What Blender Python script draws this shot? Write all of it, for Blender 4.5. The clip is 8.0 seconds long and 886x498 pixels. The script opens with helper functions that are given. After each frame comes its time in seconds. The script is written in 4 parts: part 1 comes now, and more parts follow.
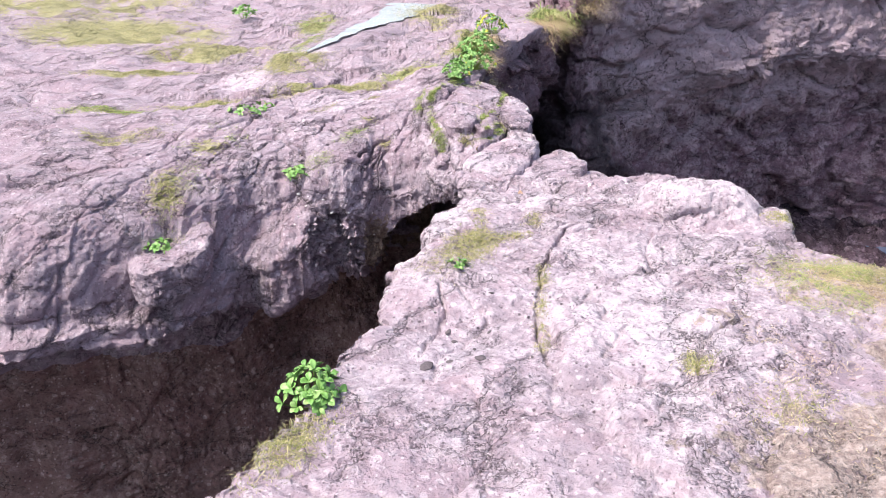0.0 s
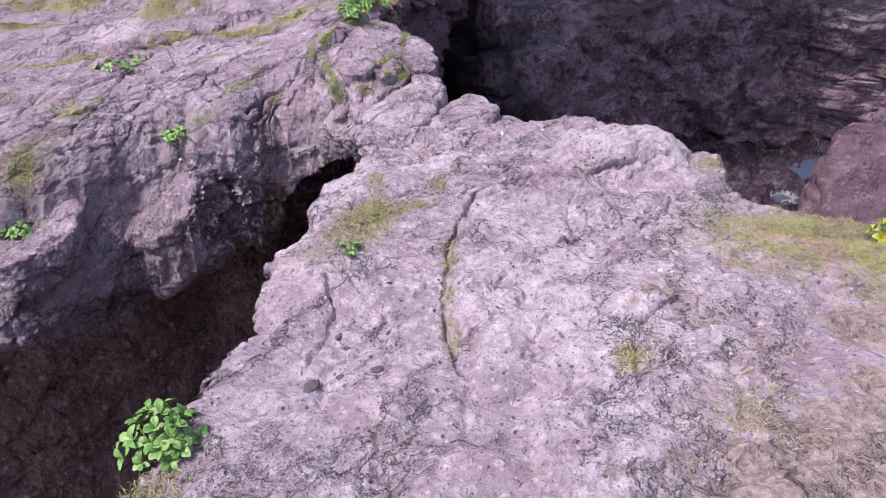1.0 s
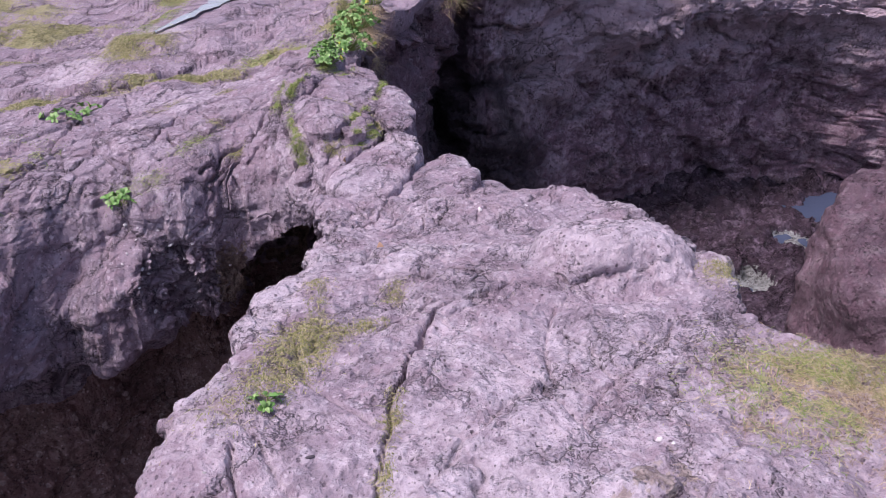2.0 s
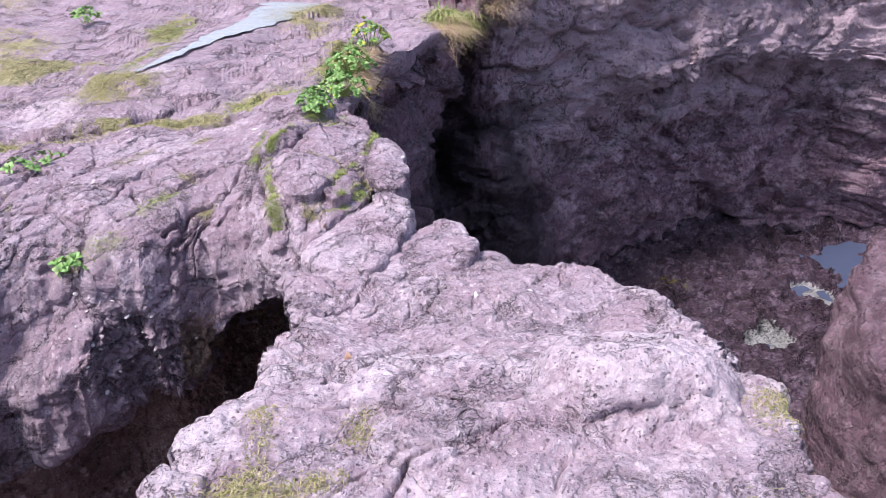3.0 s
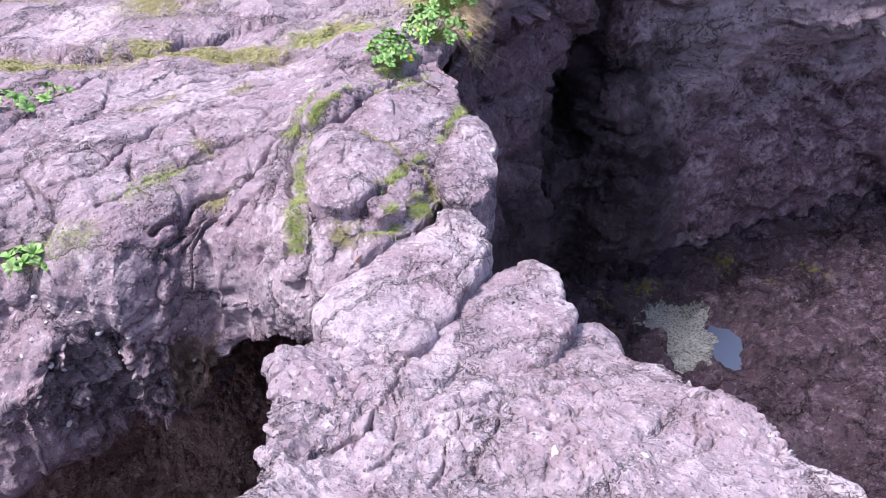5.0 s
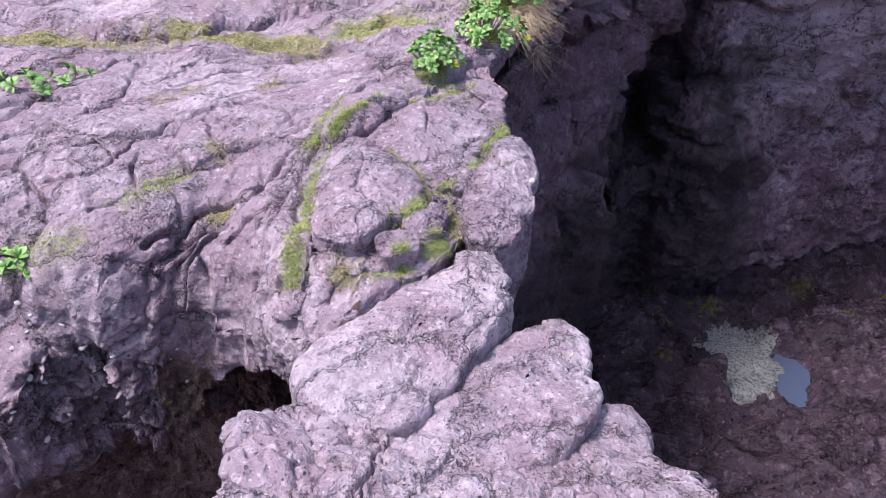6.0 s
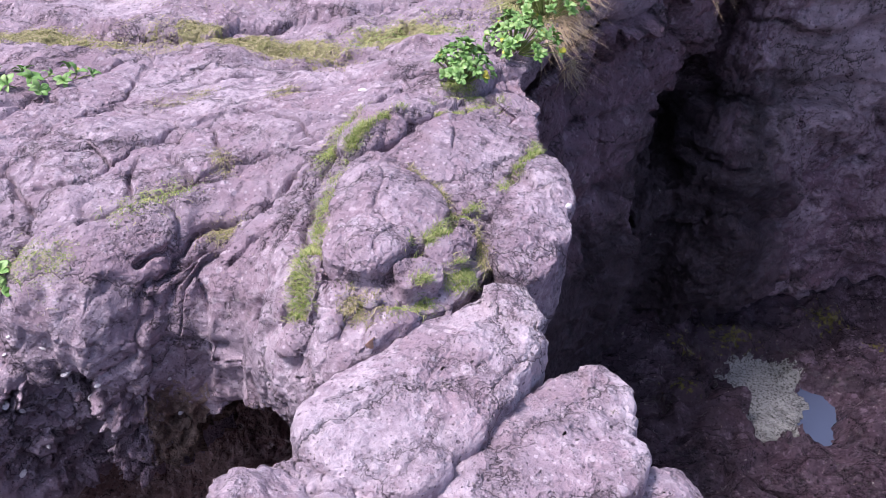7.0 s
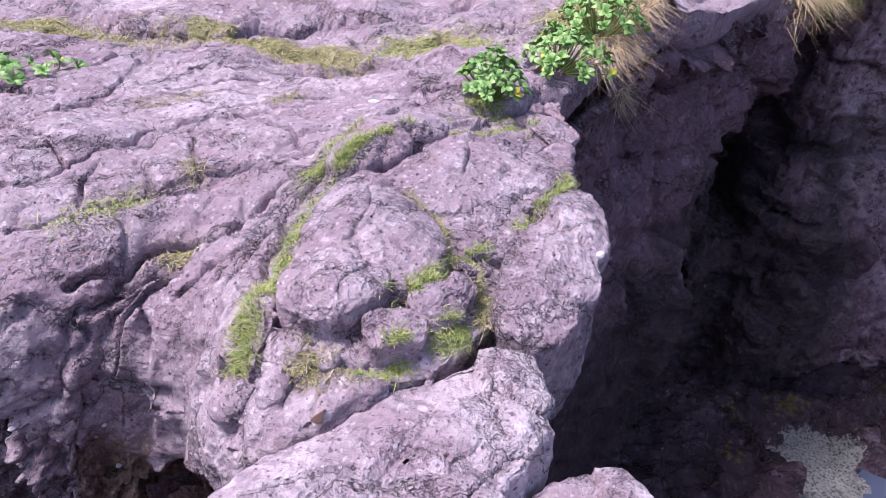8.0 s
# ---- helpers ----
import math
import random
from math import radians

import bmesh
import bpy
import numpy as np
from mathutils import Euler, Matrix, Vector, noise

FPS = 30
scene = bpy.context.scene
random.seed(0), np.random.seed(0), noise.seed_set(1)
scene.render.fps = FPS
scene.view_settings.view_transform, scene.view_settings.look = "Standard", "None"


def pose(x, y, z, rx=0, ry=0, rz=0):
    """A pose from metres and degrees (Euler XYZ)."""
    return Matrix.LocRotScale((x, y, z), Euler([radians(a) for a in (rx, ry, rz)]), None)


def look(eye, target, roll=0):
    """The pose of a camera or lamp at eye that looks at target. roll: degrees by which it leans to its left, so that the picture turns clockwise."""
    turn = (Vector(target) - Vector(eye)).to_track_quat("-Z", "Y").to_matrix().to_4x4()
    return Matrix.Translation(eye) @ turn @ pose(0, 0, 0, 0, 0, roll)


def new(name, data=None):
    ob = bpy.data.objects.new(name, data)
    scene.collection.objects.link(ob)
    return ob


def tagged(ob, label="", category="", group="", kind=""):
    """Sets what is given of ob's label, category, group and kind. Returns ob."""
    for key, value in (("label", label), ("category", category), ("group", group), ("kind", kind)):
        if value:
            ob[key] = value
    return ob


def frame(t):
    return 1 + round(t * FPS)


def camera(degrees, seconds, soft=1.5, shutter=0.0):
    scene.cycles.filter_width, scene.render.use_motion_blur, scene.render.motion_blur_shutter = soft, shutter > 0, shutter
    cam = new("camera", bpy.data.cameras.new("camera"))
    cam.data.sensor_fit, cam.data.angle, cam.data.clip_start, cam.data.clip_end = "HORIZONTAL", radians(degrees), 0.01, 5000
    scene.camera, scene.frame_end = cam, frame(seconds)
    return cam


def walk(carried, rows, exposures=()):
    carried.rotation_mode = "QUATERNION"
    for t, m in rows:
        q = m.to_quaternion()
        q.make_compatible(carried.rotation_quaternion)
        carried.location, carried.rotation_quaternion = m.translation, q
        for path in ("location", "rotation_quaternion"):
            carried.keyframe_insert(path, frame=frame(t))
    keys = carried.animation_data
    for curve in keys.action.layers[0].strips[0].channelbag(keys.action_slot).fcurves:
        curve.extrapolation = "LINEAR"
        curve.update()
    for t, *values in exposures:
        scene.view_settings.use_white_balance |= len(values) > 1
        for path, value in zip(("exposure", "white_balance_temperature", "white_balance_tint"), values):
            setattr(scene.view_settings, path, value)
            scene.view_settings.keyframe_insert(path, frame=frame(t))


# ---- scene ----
cam = camera(59.6, 8.0, 0.6)
PATH = [
    (0, (0.004, -0.057, 1.604), (0.002, 1.76, 0.77), -0.1),
    (0.5, (0.102, 0.167, 1.554), (0.254, 1.939, 0.639), -0.4),
    (1, (0.147, 0.478, 1.511), (0.33, 2.215, 0.535), -1.2),
    (1.5, (0.279, 0.825, 1.491), (0.482, 2.566, 0.527), -0.4),
    (2, (0.389, 1.152, 1.566), (0.578, 2.912, 0.633), -0.6),
    (2.2, (0.414, 1.288, 1.561), (0.579, 3.061, 0.649), -1.0),
    (3.3, (0.562, 2.015, 1.511), (0.735, 3.814, 0.654), 0.7),
    (3.5, (0.566, 2.164, 1.499), (0.718, 3.96, 0.632), 0.7),
    (4, (0.606, 2.571, 1.486), (0.709, 4.345, 0.568), 1.2),
    (4.5, (0.708, 2.987, 1.468), (0.749, 4.716, 0.463), 2.5),
    (5, (0.733, 3.337, 1.457), (0.637, 5.017, 0.376), 3.3),
    (5.2, (0.754, 3.473, 1.462), (0.605, 5.123, 0.342), 3.1),
    (6.3, (0.88, 3.948, 1.45), (0.595, 5.566, 0.31), 5.5),
    (6.5, (0.828, 4.006, 1.425), (0.534, 5.627, 0.293), 5.5),
    (7, (0.761, 4.128, 1.317), (0.463, 5.763, 0.204), 6.4),
    (7.5, (0.865, 4.393, 1.16), (0.526, 6.039, 0.076), 7.5),
    (8, (0.819, 4.647, 1.074), (0.376, 6.283, 0.011), 8.1),
]
EXPOSURE = [(0, 0.94, 6950, 5), (0.5, 0.75, 6800, 10), (1, 0.32, 6550, 16), (1.5, 0.21, 6450, 21), (2, 0.11, 6400, 21), (3.3, 0.77, 6500, 13), (4, 0.90, 6550, 11), (4.5, 0.89, 6500, 12),
            (5, 0.82, 6400, 13), (6.5, 0.51, 6350, 18), (8, 0.64, 6350, 20)]
walk(cam, [(t, look(eye, target, roll)) for t, eye, target, roll in PATH], EXPOSURE)

# ---- light ----
world = bpy.data.worlds.new("world")
scene.world = world
world.use_nodes = True
wn = world.node_tree.nodes
sky = wn.new("ShaderNodeTexSky")
sky.sky_type, sky.sun_disc = "NISHITA", False
sky.sun_elevation, sky.sun_rotation = radians(62), radians(248)
sky.air_density, sky.dust_density, sky.ozone_density = 1.0, 3.0, 1.0
world.node_tree.links.new(sky.outputs[0], wn["Background"].inputs[0])
wn["Background"].inputs[1].default_value = 0.15
sun = new("sun", bpy.data.lights.new("sun", "SUN"))
sun.data.energy, sun.data.angle, sun.data.color = 3.0, radians(12), (1.0, 0.965, 0.965)
sun.matrix_world = look((-5.0, -2.0, 10.0), (0, 0, 0))


# ---- materials ----
class Nodes:
    """A material's node tree, with short calls."""

    def __init__(self, name):
        self.mat = bpy.data.materials.new(name)
        self.mat.use_nodes = True
        self.tree = self.mat.node_tree
        self.bsdf = self.tree.nodes["Principled BSDF"]
        self.co = self.add("ShaderNodeTexCoord").outputs["Object"]

    def add(self, kind, **sets):
        n = self.tree.nodes.new(kind)
        for k, v in sets.items():
            n.inputs[k].default_value = v
        return n

    def link(self, a, b):
        self.tree.links.new(a, b)

    def field(self, name):
        n = self.add("ShaderNodeAttribute")
        n.attribute_name = name
        return n.outputs["Fac"]

    def noise(self, scale, detail=4, rough=0.6, stretch=None):
        n = self.add("ShaderNodeTexNoise", Scale=scale, Detail=detail, Roughness=rough)
        self.link(self.place(stretch), n.inputs["Vector"])
        return n.outputs["Fac"]

    def place(self, stretch):
        if stretch is None:
            return self.co
        m = self.add("ShaderNodeMapping")
        m.inputs["Scale"].default_value, m.inputs["Rotation"].default_value = stretch[0], stretch[1]
        self.link(self.co, m.inputs["Vector"])
        return m.outputs[0]

    def cell_kinds(self, scale):
        """Distance to the middle of scattered cells, and a random number for each."""
        n = self.add("ShaderNodeTexVoronoi", Scale=scale)
        self.link(self.co, n.inputs["Vector"])
        split = self.add("ShaderNodeSeparateColor")
        self.link(n.outputs["Color"], split.inputs[0])
        return n.outputs["Distance"], split.outputs[0]

    def cracks(self, scale, width, turn, long, some=0.5):
        """Thin wandering cracks that come and go, longer along one direction: how far open, and how deep its shoulders."""
        m = self.add("ShaderNodeMapping")
        m.vector_type = "TEXTURE"
        m.inputs["Scale"].default_value, m.inputs["Rotation"].default_value = (long, 1, 1), (0, 0, turn)
        self.link(self.co, m.inputs["Vector"])
        w = self.add("ShaderNodeTexNoise", Scale=scale * 1.7, Detail=5, Roughness=0.65)
        self.link(self.co, w.inputs["Vector"])
        v = self.add("ShaderNodeVectorMath")
        v.operation = "MULTIPLY_ADD"
        k = 0.75 / scale
        self.link(w.outputs["Color"], v.inputs[0])
        v.inputs[1].default_value = (k, k, k)
        self.link(m.outputs[0], v.inputs[2])
        n = self.add("ShaderNodeTexVoronoi", Scale=scale)
        n.feature = "DISTANCE_TO_EDGE"
        self.link(v.outputs[0], n.inputs["Vector"])
        here = self.ramp(self.noise(scale * 0.55, 3, 0.6), (some - 0.03, 0), (some + 0.06, 1))
        return self.math("MULTIPLY", here, self.ramp(n.outputs["Distance"], (0, 1), (width, 0))), self.math("MULTIPLY", here, self.ramp(n.outputs["Distance"], (0, 1), (width * 6, 0)))

    def ramp(self, fac, *stops):
        n = self.add("ShaderNodeValToRGB")
        e = n.color_ramp.elements
        while len(e) < len(stops):
            e.new(0.5)
        for el, (p, c) in zip(e, stops):
            el.position, el.color = p, (c, c, c, 1) if isinstance(c, (int, float)) else (*c, 1)
        self.link(fac, n.inputs[0])
        return n.outputs[0]

    def mix(self, fac, a, b, mode="MIX"):
        n = self.add("ShaderNodeMix")
        n.data_type, n.blend_type = "RGBA", mode
        for v, s in ((fac, n.inputs[0]), (a, n.inputs[6]), (b, n.inputs[7])):
            if isinstance(v, (int, float)):
                s.default_value = v
            elif isinstance(v, tuple):
                s.default_value = (*v, 1)
            else:
                self.link(v, s)
        return n.outputs[2]

    def math(self, op, a, b):
        n = self.add("ShaderNodeMath")
        n.operation = op
        for v, s in ((a, n.inputs[0]), (b, n.inputs[1])):
            if isinstance(v, (int, float)):
                s.default_value = v
            else:
                self.link(v, s)
        return n.outputs[0]

    def bump(self, *layers):
        last = None
        for height, strength, dist in layers:
            n = self.add("ShaderNodeBump", Strength=strength, Distance=dist)
            self.link(height, n.inputs["Height"])
            if last:
                self.link(last, n.inputs["Normal"])
            last = n.outputs[0]
        self.link(last, self.bsdf.inputs["Normal"])

    def done(self, colour, rough=0.8, spec=0.4):
        for v, s in ((colour, "Base Color"), (rough, "Roughness"), (spec, "Specular IOR Level")):
            if isinstance(v, (int, float)):
                self.bsdf.inputs[s].default_value = v
            elif isinstance(v, tuple):
                self.bsdf.inputs[s].default_value = (*v, 1)
            else:
                self.link(v, self.bsdf.inputs[s])
        return self.mat


def rock_material(name, dark, mid, pale, pale_at=0.55, speck=0.5, fine=1.0, rough=0.85, wet=0.0, grain=1.0, greens=((0.13, 0.13, 0.04), (0.4, 0.37, 0.16))):
    """Pitted volcanic rock. The mesh may carry fields that say where it is pale, dusky, earthy or mossy."""
    m = Nodes(name)
    big = m.noise(1.7, 6, 0.62)
    some = m.noise(8.5 * grain, 7, 0.66)
    grit = m.noise(34 * grain, 6, 0.68)
    sand = m.noise(150 * grain, 3, 0.6)
    half = tuple(0.35 * a + 0.65 * b for a, b in zip(dark, mid))
    c = m.mix(m.ramp(some, (0.4, 0), (0.58, 1)), half, mid)
    red = tuple(a * b for a, b in zip(mid, (0.84, 0.76, 0.78)))
    c = m.mix(m.ramp(m.noise(3.6, 6, 0.66), (0.46, 0), (0.58, 0.8)), c, red)
    both = m.math("ADD", m.math("ADD", m.math("MULTIPLY", big, 0.42), m.math("MULTIPLY", some, 0.33)), m.math("MULTIPLY", grit, 0.25))
    # pale field: bleaching on near rock, light put into the cliff and floor
    both = m.math("ADD", both, m.math("MULTIPLY", m.field("bleached_lit"), 0.12))
    c = m.mix(m.ramp(both, (pale_at - 0.04, 0), (pale_at + 0.1, 0.65)), c, pale)
    # crusts of paler stone, and clasts of two sizes in the ash
    c = m.mix(m.math("MULTIPLY", m.ramp(m.noise(5.2 * grain, 7, 0.72), (0.56, 0), (0.6, 1)), m.ramp(grit, (0.42, 0), (0.58, 0.35))), c, pale)
    near, kind = m.cell_kinds(21 * grain)
    edge = m.math("ADD", near, m.math("MULTIPLY", m.math("SUBTRACT", grit, 0.5), 0.5))
    c = m.mix(m.math("MULTIPLY", m.ramp(kind, (0.82, 0), (0.84, speck)), m.ramp(edge, (0.28, 1), (0.34, 0))), c, pale)
    c = m.mix(m.math("MULTIPLY", m.ramp(kind, (0.12, speck), (0.14, 0)), m.ramp(edge, (0.28, 1), (0.36, 0))), c, half)
    near2, kind2 = m.cell_kinds(58 * grain)
    c = m.mix(m.math("MULTIPLY", m.ramp(kind2, (0.8, 0), (0.82, speck)), m.ramp(near2, (0.3, 1), (0.38, 0))), c, pale)
    c = m.mix(m.ramp(grit, (0.33, 0.4), (0.43, 0)), c, dark)
    c = m.mix(m.ramp(sand, (0.34, 0.14), (0.46, 0)), c, dark)
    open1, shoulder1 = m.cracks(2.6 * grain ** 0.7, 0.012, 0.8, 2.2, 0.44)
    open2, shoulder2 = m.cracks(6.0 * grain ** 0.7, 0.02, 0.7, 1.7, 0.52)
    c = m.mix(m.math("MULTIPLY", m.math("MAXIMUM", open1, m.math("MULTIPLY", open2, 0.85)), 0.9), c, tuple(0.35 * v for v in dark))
    # round holes of two sizes
    near3, kind3 = m.cell_kinds(30 * grain)
    hole = m.math("MULTIPLY", m.ramp(kind3, (0.3, 1), (0.32, 0)), m.ramp(near3, (0.13, 1), (0.21, 0)))
    near4, kind4 = m.cell_kinds(75 * grain)
    hole = m.math("MAXIMUM", hole, m.math("MULTIPLY", m.ramp(kind4, (0.3, 0.8), (0.32, 0)), m.ramp(near4, (0.16, 1), (0.28, 0))))
    c = m.mix(m.math("MULTIPLY", hole, 0.75), c, tuple(0.6 * v for v in dark))
    earth = m.mix(m.ramp(grit, (0.35, 0), (0.65, 1)), (0.17, 0.115, 0.11), (0.46, 0.37, 0.36))
    ragged = m.math("MULTIPLY", m.math("SUBTRACT", grit, 0.5), 2.6)
    c = m.mix(m.ramp(m.math("ADD", m.field("earthy"), ragged), (0.38, 0), (0.6, 1)), c, earth)
    brown = m.mix(m.ramp(grit, (0.35, 0), (0.65, 1)), (0.1, 0.062, 0.05), (0.34, 0.24, 0.2))
    c = m.mix(m.ramp(m.math("ADD", m.field("brown"), ragged), (0.38, 0), (0.6, 1)), c, brown)
    # one darker tone, mixed in by a field of the mesh
    dusky = m.mix(m.ramp(grit, (0.35, 0), (0.65, 1)), (0.022, 0.016, 0.022), (0.075, 0.052, 0.068))
    c = m.mix(m.ramp(m.math("ADD", m.field("dusky"), m.math("MULTIPLY", ragged, 0.4)), (0.2, 0), (0.8, 0.9)), c, dusky)
    moss = m.mix(m.ramp(grit, (0.35, 0), (0.65, 1)), *greens)
    c = m.mix(m.ramp(m.math("ADD", m.field("mossy"), ragged), (0.5, 0), (0.7, 0.85)), c, moss)
    grey = m.mix(m.ramp(m.noise(30, 6, 0.8), (0.4, 0), (0.5, 1)), (0.045, 0.045, 0.04), (0.4, 0.4, 0.405))
    c = m.mix(m.ramp(m.math("ADD", m.field("sandy"), ragged), (0.45, 0), (0.55, 1)), c, grey)
    m.bump((m.math("SUBTRACT", 1.0, shoulder1), 0.9, 0.03 / grain), (m.math("SUBTRACT", 1.0, shoulder2), 0.8, 0.018 / grain), (some, 0.6 * fine, 0.05 / grain),
           (m.math("SUBTRACT", 1.0, hole), 0.9 * fine, 0.014 / grain), (m.ramp(edge, (0.2, 1), (0.5, 0)), 0.25 * fine, 0.008 / grain), (grit, 0.55 * fine, 0.025 / grain), (sand, 0.3 * fine, 0.003 / grain))
    if wet:
        rough = m.ramp(m.noise(2.5, 5, 0.65), (0.38, wet), (0.62, rough))
    return m.done(c, rough)


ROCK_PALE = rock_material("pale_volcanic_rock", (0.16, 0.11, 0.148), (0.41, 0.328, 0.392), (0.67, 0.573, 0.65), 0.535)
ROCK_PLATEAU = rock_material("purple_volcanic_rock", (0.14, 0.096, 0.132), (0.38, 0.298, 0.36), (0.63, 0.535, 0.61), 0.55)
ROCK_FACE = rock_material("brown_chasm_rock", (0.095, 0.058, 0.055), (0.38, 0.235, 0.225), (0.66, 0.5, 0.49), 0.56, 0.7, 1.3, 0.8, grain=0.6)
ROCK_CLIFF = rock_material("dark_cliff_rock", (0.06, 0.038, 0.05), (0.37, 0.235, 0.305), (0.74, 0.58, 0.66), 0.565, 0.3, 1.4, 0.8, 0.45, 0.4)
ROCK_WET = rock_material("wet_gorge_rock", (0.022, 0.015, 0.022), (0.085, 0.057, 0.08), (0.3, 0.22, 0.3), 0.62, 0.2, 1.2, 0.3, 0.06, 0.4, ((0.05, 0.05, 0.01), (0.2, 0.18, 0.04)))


def grass_material(name, a, b, c):
    m = Nodes(name)
    info = m.add("ShaderNodeNewGeometry")
    col = m.ramp(info.outputs["Random Per Island"], (0.0, a), (0.45, b), (1.0, c))
    m.bsdf.inputs["Transmission Weight"].default_value = 0.0
    return m.done(col, 0.6, 0.3)


GRASS = grass_material("dry_green_grass", (0.15, 0.18, 0.05), (0.33, 0.3, 0.13), (0.52, 0.44, 0.29))
GRASS_FRESH = grass_material("fresh_green_grass", (0.12, 0.21, 0.045), (0.29, 0.35, 0.1), (0.48, 0.45, 0.23))
DEAD = grass_material("dead_brown_grass", (0.14, 0.09, 0.06), (0.25, 0.17, 0.12), (0.42, 0.32, 0.22))
STRAW = grass_material("dry_straw", (0.38, 0.25, 0.16), (0.52, 0.39, 0.26), (0.64, 0.52, 0.36))


# ---- noise over arrays of points ----
def hash01(i, j, k, seed):
    """A random number from 0 to 1 for each cell; i, j, k: unsigned 32 bit."""
    n = i * np.uint32(374761393) + j * np.uint32(668265263) + k * np.uint32(2147483647) + np.uint32((seed * 974634777) & 0xFFFFFFFF)
    n = (n ^ (n >> np.uint32(13))) * np.uint32(1274126177)
    n = (n ^ (n >> np.uint32(16))) * np.uint32(2246822519)
    return (n >> np.uint32(8)).astype(np.float32) * np.float32(1 / 16777216)


def unsigned(f):
    return f.astype(np.int64).astype(np.uint32)


def smooth_noise(p, seed=0):
    """Value noise from -1 to 1 at the points p, an array of shape (..., 3)."""
    p = p.astype(np.float32)
    f = np.floor(p)
    i = unsigned(f)
    u = p - f
    u = u * u * u * (u * (u * 6 - 15) + 10)
    out = 0
    one = np.uint32(1)
    x, y, z = i[..., 0], i[..., 1], i[..., 2]
    for dx in (0, 1):
        wx, xx = (u[..., 0], x + one) if dx else (1 - u[..., 0], x)
        for dy in (0, 1):
            wy, yy = (u[..., 1], y + one) if dy else (1 - u[..., 1], y)
            w = wx * wy
            low = hash01(xx, yy, z, seed)
            out = out + w * (low + u[..., 2] * (hash01(xx, yy, z + one, seed) - low))
    return out * 2 - 1


def fbm(p, size, octaves=4, gain=0.5, seed=0):
    """Fractal noise whose largest lumps are about size metres."""
    out, amp = 0, 1.0
    q = p / size
    for o in range(octaves):
        out = out + amp * smooth_noise(q + 17.3 * o, seed + o)
        q, amp = q * 2.03, amp * gain
    return out


def blocks(p, size, seed=0):
    """Angular pieces: how far from the joint, a random number for each piece, and how its face leans."""
    q = (p / size).astype(np.float32)
    f = np.floor(q)
    i, u = unsigned(f), q - f
    one = np.full(p.shape[:-1], 9.0, np.float32)
    two, kind, lean = one.copy(), 0 * one, 0 * one
    for dx in (-1, 0, 1):
        for dy in (-1, 0, 1):
            for dz in (-1, 0, 1):
                c = [i[..., a] + np.uint32(o & 0xFFFFFFFF) for a, o in enumerate((dx, dy, dz))]
                h = hash01(*c, seed)
                h2, h3 = (h * 37.7) % 1, (h * 913.1) % 1
                rx, ry, rz = dx + h - u[..., 0], dy + h2 - u[..., 1], dz + h3 - u[..., 2]
                d = rx * rx + ry * ry + rz * rz
                two = np.minimum(two, np.maximum(one, d))
                k = d < one
                one = np.where(k, d, one)
                kind = np.where(k, (h * 5171.3) % 1, kind)
                lean = np.where(k, (h2 - 0.5) * rx + (h3 - 0.5) * ry + (h - 0.5) * rz, lean)
    return np.sqrt(two) - np.sqrt(one), kind, lean


def drawn(p, axis, squeeze):
    """The points squeezed along an axis, to draw a pattern out that way."""
    a = np.array(axis) / np.linalg.norm(axis)
    return p + (squeeze - 1) * (p @ a)[..., None] * a


def fractured(p, q, size, depth, shift, seed, joint=0.005, warp=0.16):
    """The height of rock broken into pieces: joints of that depth and half width, pieces shifted and tilted against each other."""
    w = warp * size * np.stack([fbm(p, size * 0.7, 2, 0.55, seed + 50 + a) for a in range(3)], -1)
    e, kind, lean = blocks(q + w, size, seed)
    return shift * (kind - 0.5 + 1.1 * lean) - depth * (0.62 * np.exp(-(e * size / (1.6 * joint)) ** 2) + 0.38 * np.exp(-e / 0.14))


def step(a, b, x):
    t = np.clip((x - a) / (b - a), 0, 1)
    return t * t * (3 - 2 * t)


def rail(x, *pairs):
    """A smooth curve through pairs of (x, value), from straight pieces that are rounded off."""
    px, pv = [a for a, _ in pairs], [b for _, b in pairs]
    w = 0.06
    return sum(np.interp(x + d * w, px, pv) for d in (-1.5, -0.5, 0.5, 1.5)) / 4


# ---- meshes ----
def grid_normals(p):
    a, b = np.gradient(p, axis=0), np.gradient(p, axis=1)
    n = np.cross(a, b)
    return n / np.maximum(np.linalg.norm(n, axis=-1, keepdims=True), 1e-9)


def grid_mesh(name, p, material, wrap=False, **fields):
    """A mesh from an array of points of shape (rows, columns, 3)."""
    rows, cols = p.shape[:2]
    me = bpy.data.meshes.new(name)
    idx = np.arange(rows * cols).reshape(rows, cols)
    if wrap:
        idx = np.concatenate([idx, idx[:, :1]], 1)
    quads = np.stack([idx[:-1, :-1], idx[1:, :-1], idx[1:, 1:], idx[:-1, 1:]], -1).reshape(-1, 4)
    me.vertices.add(rows * cols)
    me.vertices.foreach_set("co", p.astype(np.float32).reshape(-1))
    me.loops.add(quads.size)
    me.loops.foreach_set("vertex_index", quads.astype(np.int32).reshape(-1))
    me.polygons.add(len(quads))
    me.polygons.foreach_set("loop_start", np.arange(0, quads.size, 4, dtype=np.int32))
    me.update(calc_edges=True)
    me.validate()
    me.shade_smooth()
    for field, values in fields.items():
        me.attributes.new(field, "FLOAT", "POINT").data.foreach_set("value", np.broadcast_to(values, p.shape[:2]).astype(np.float32).reshape(-1))
    me.materials.append(material)
    return me


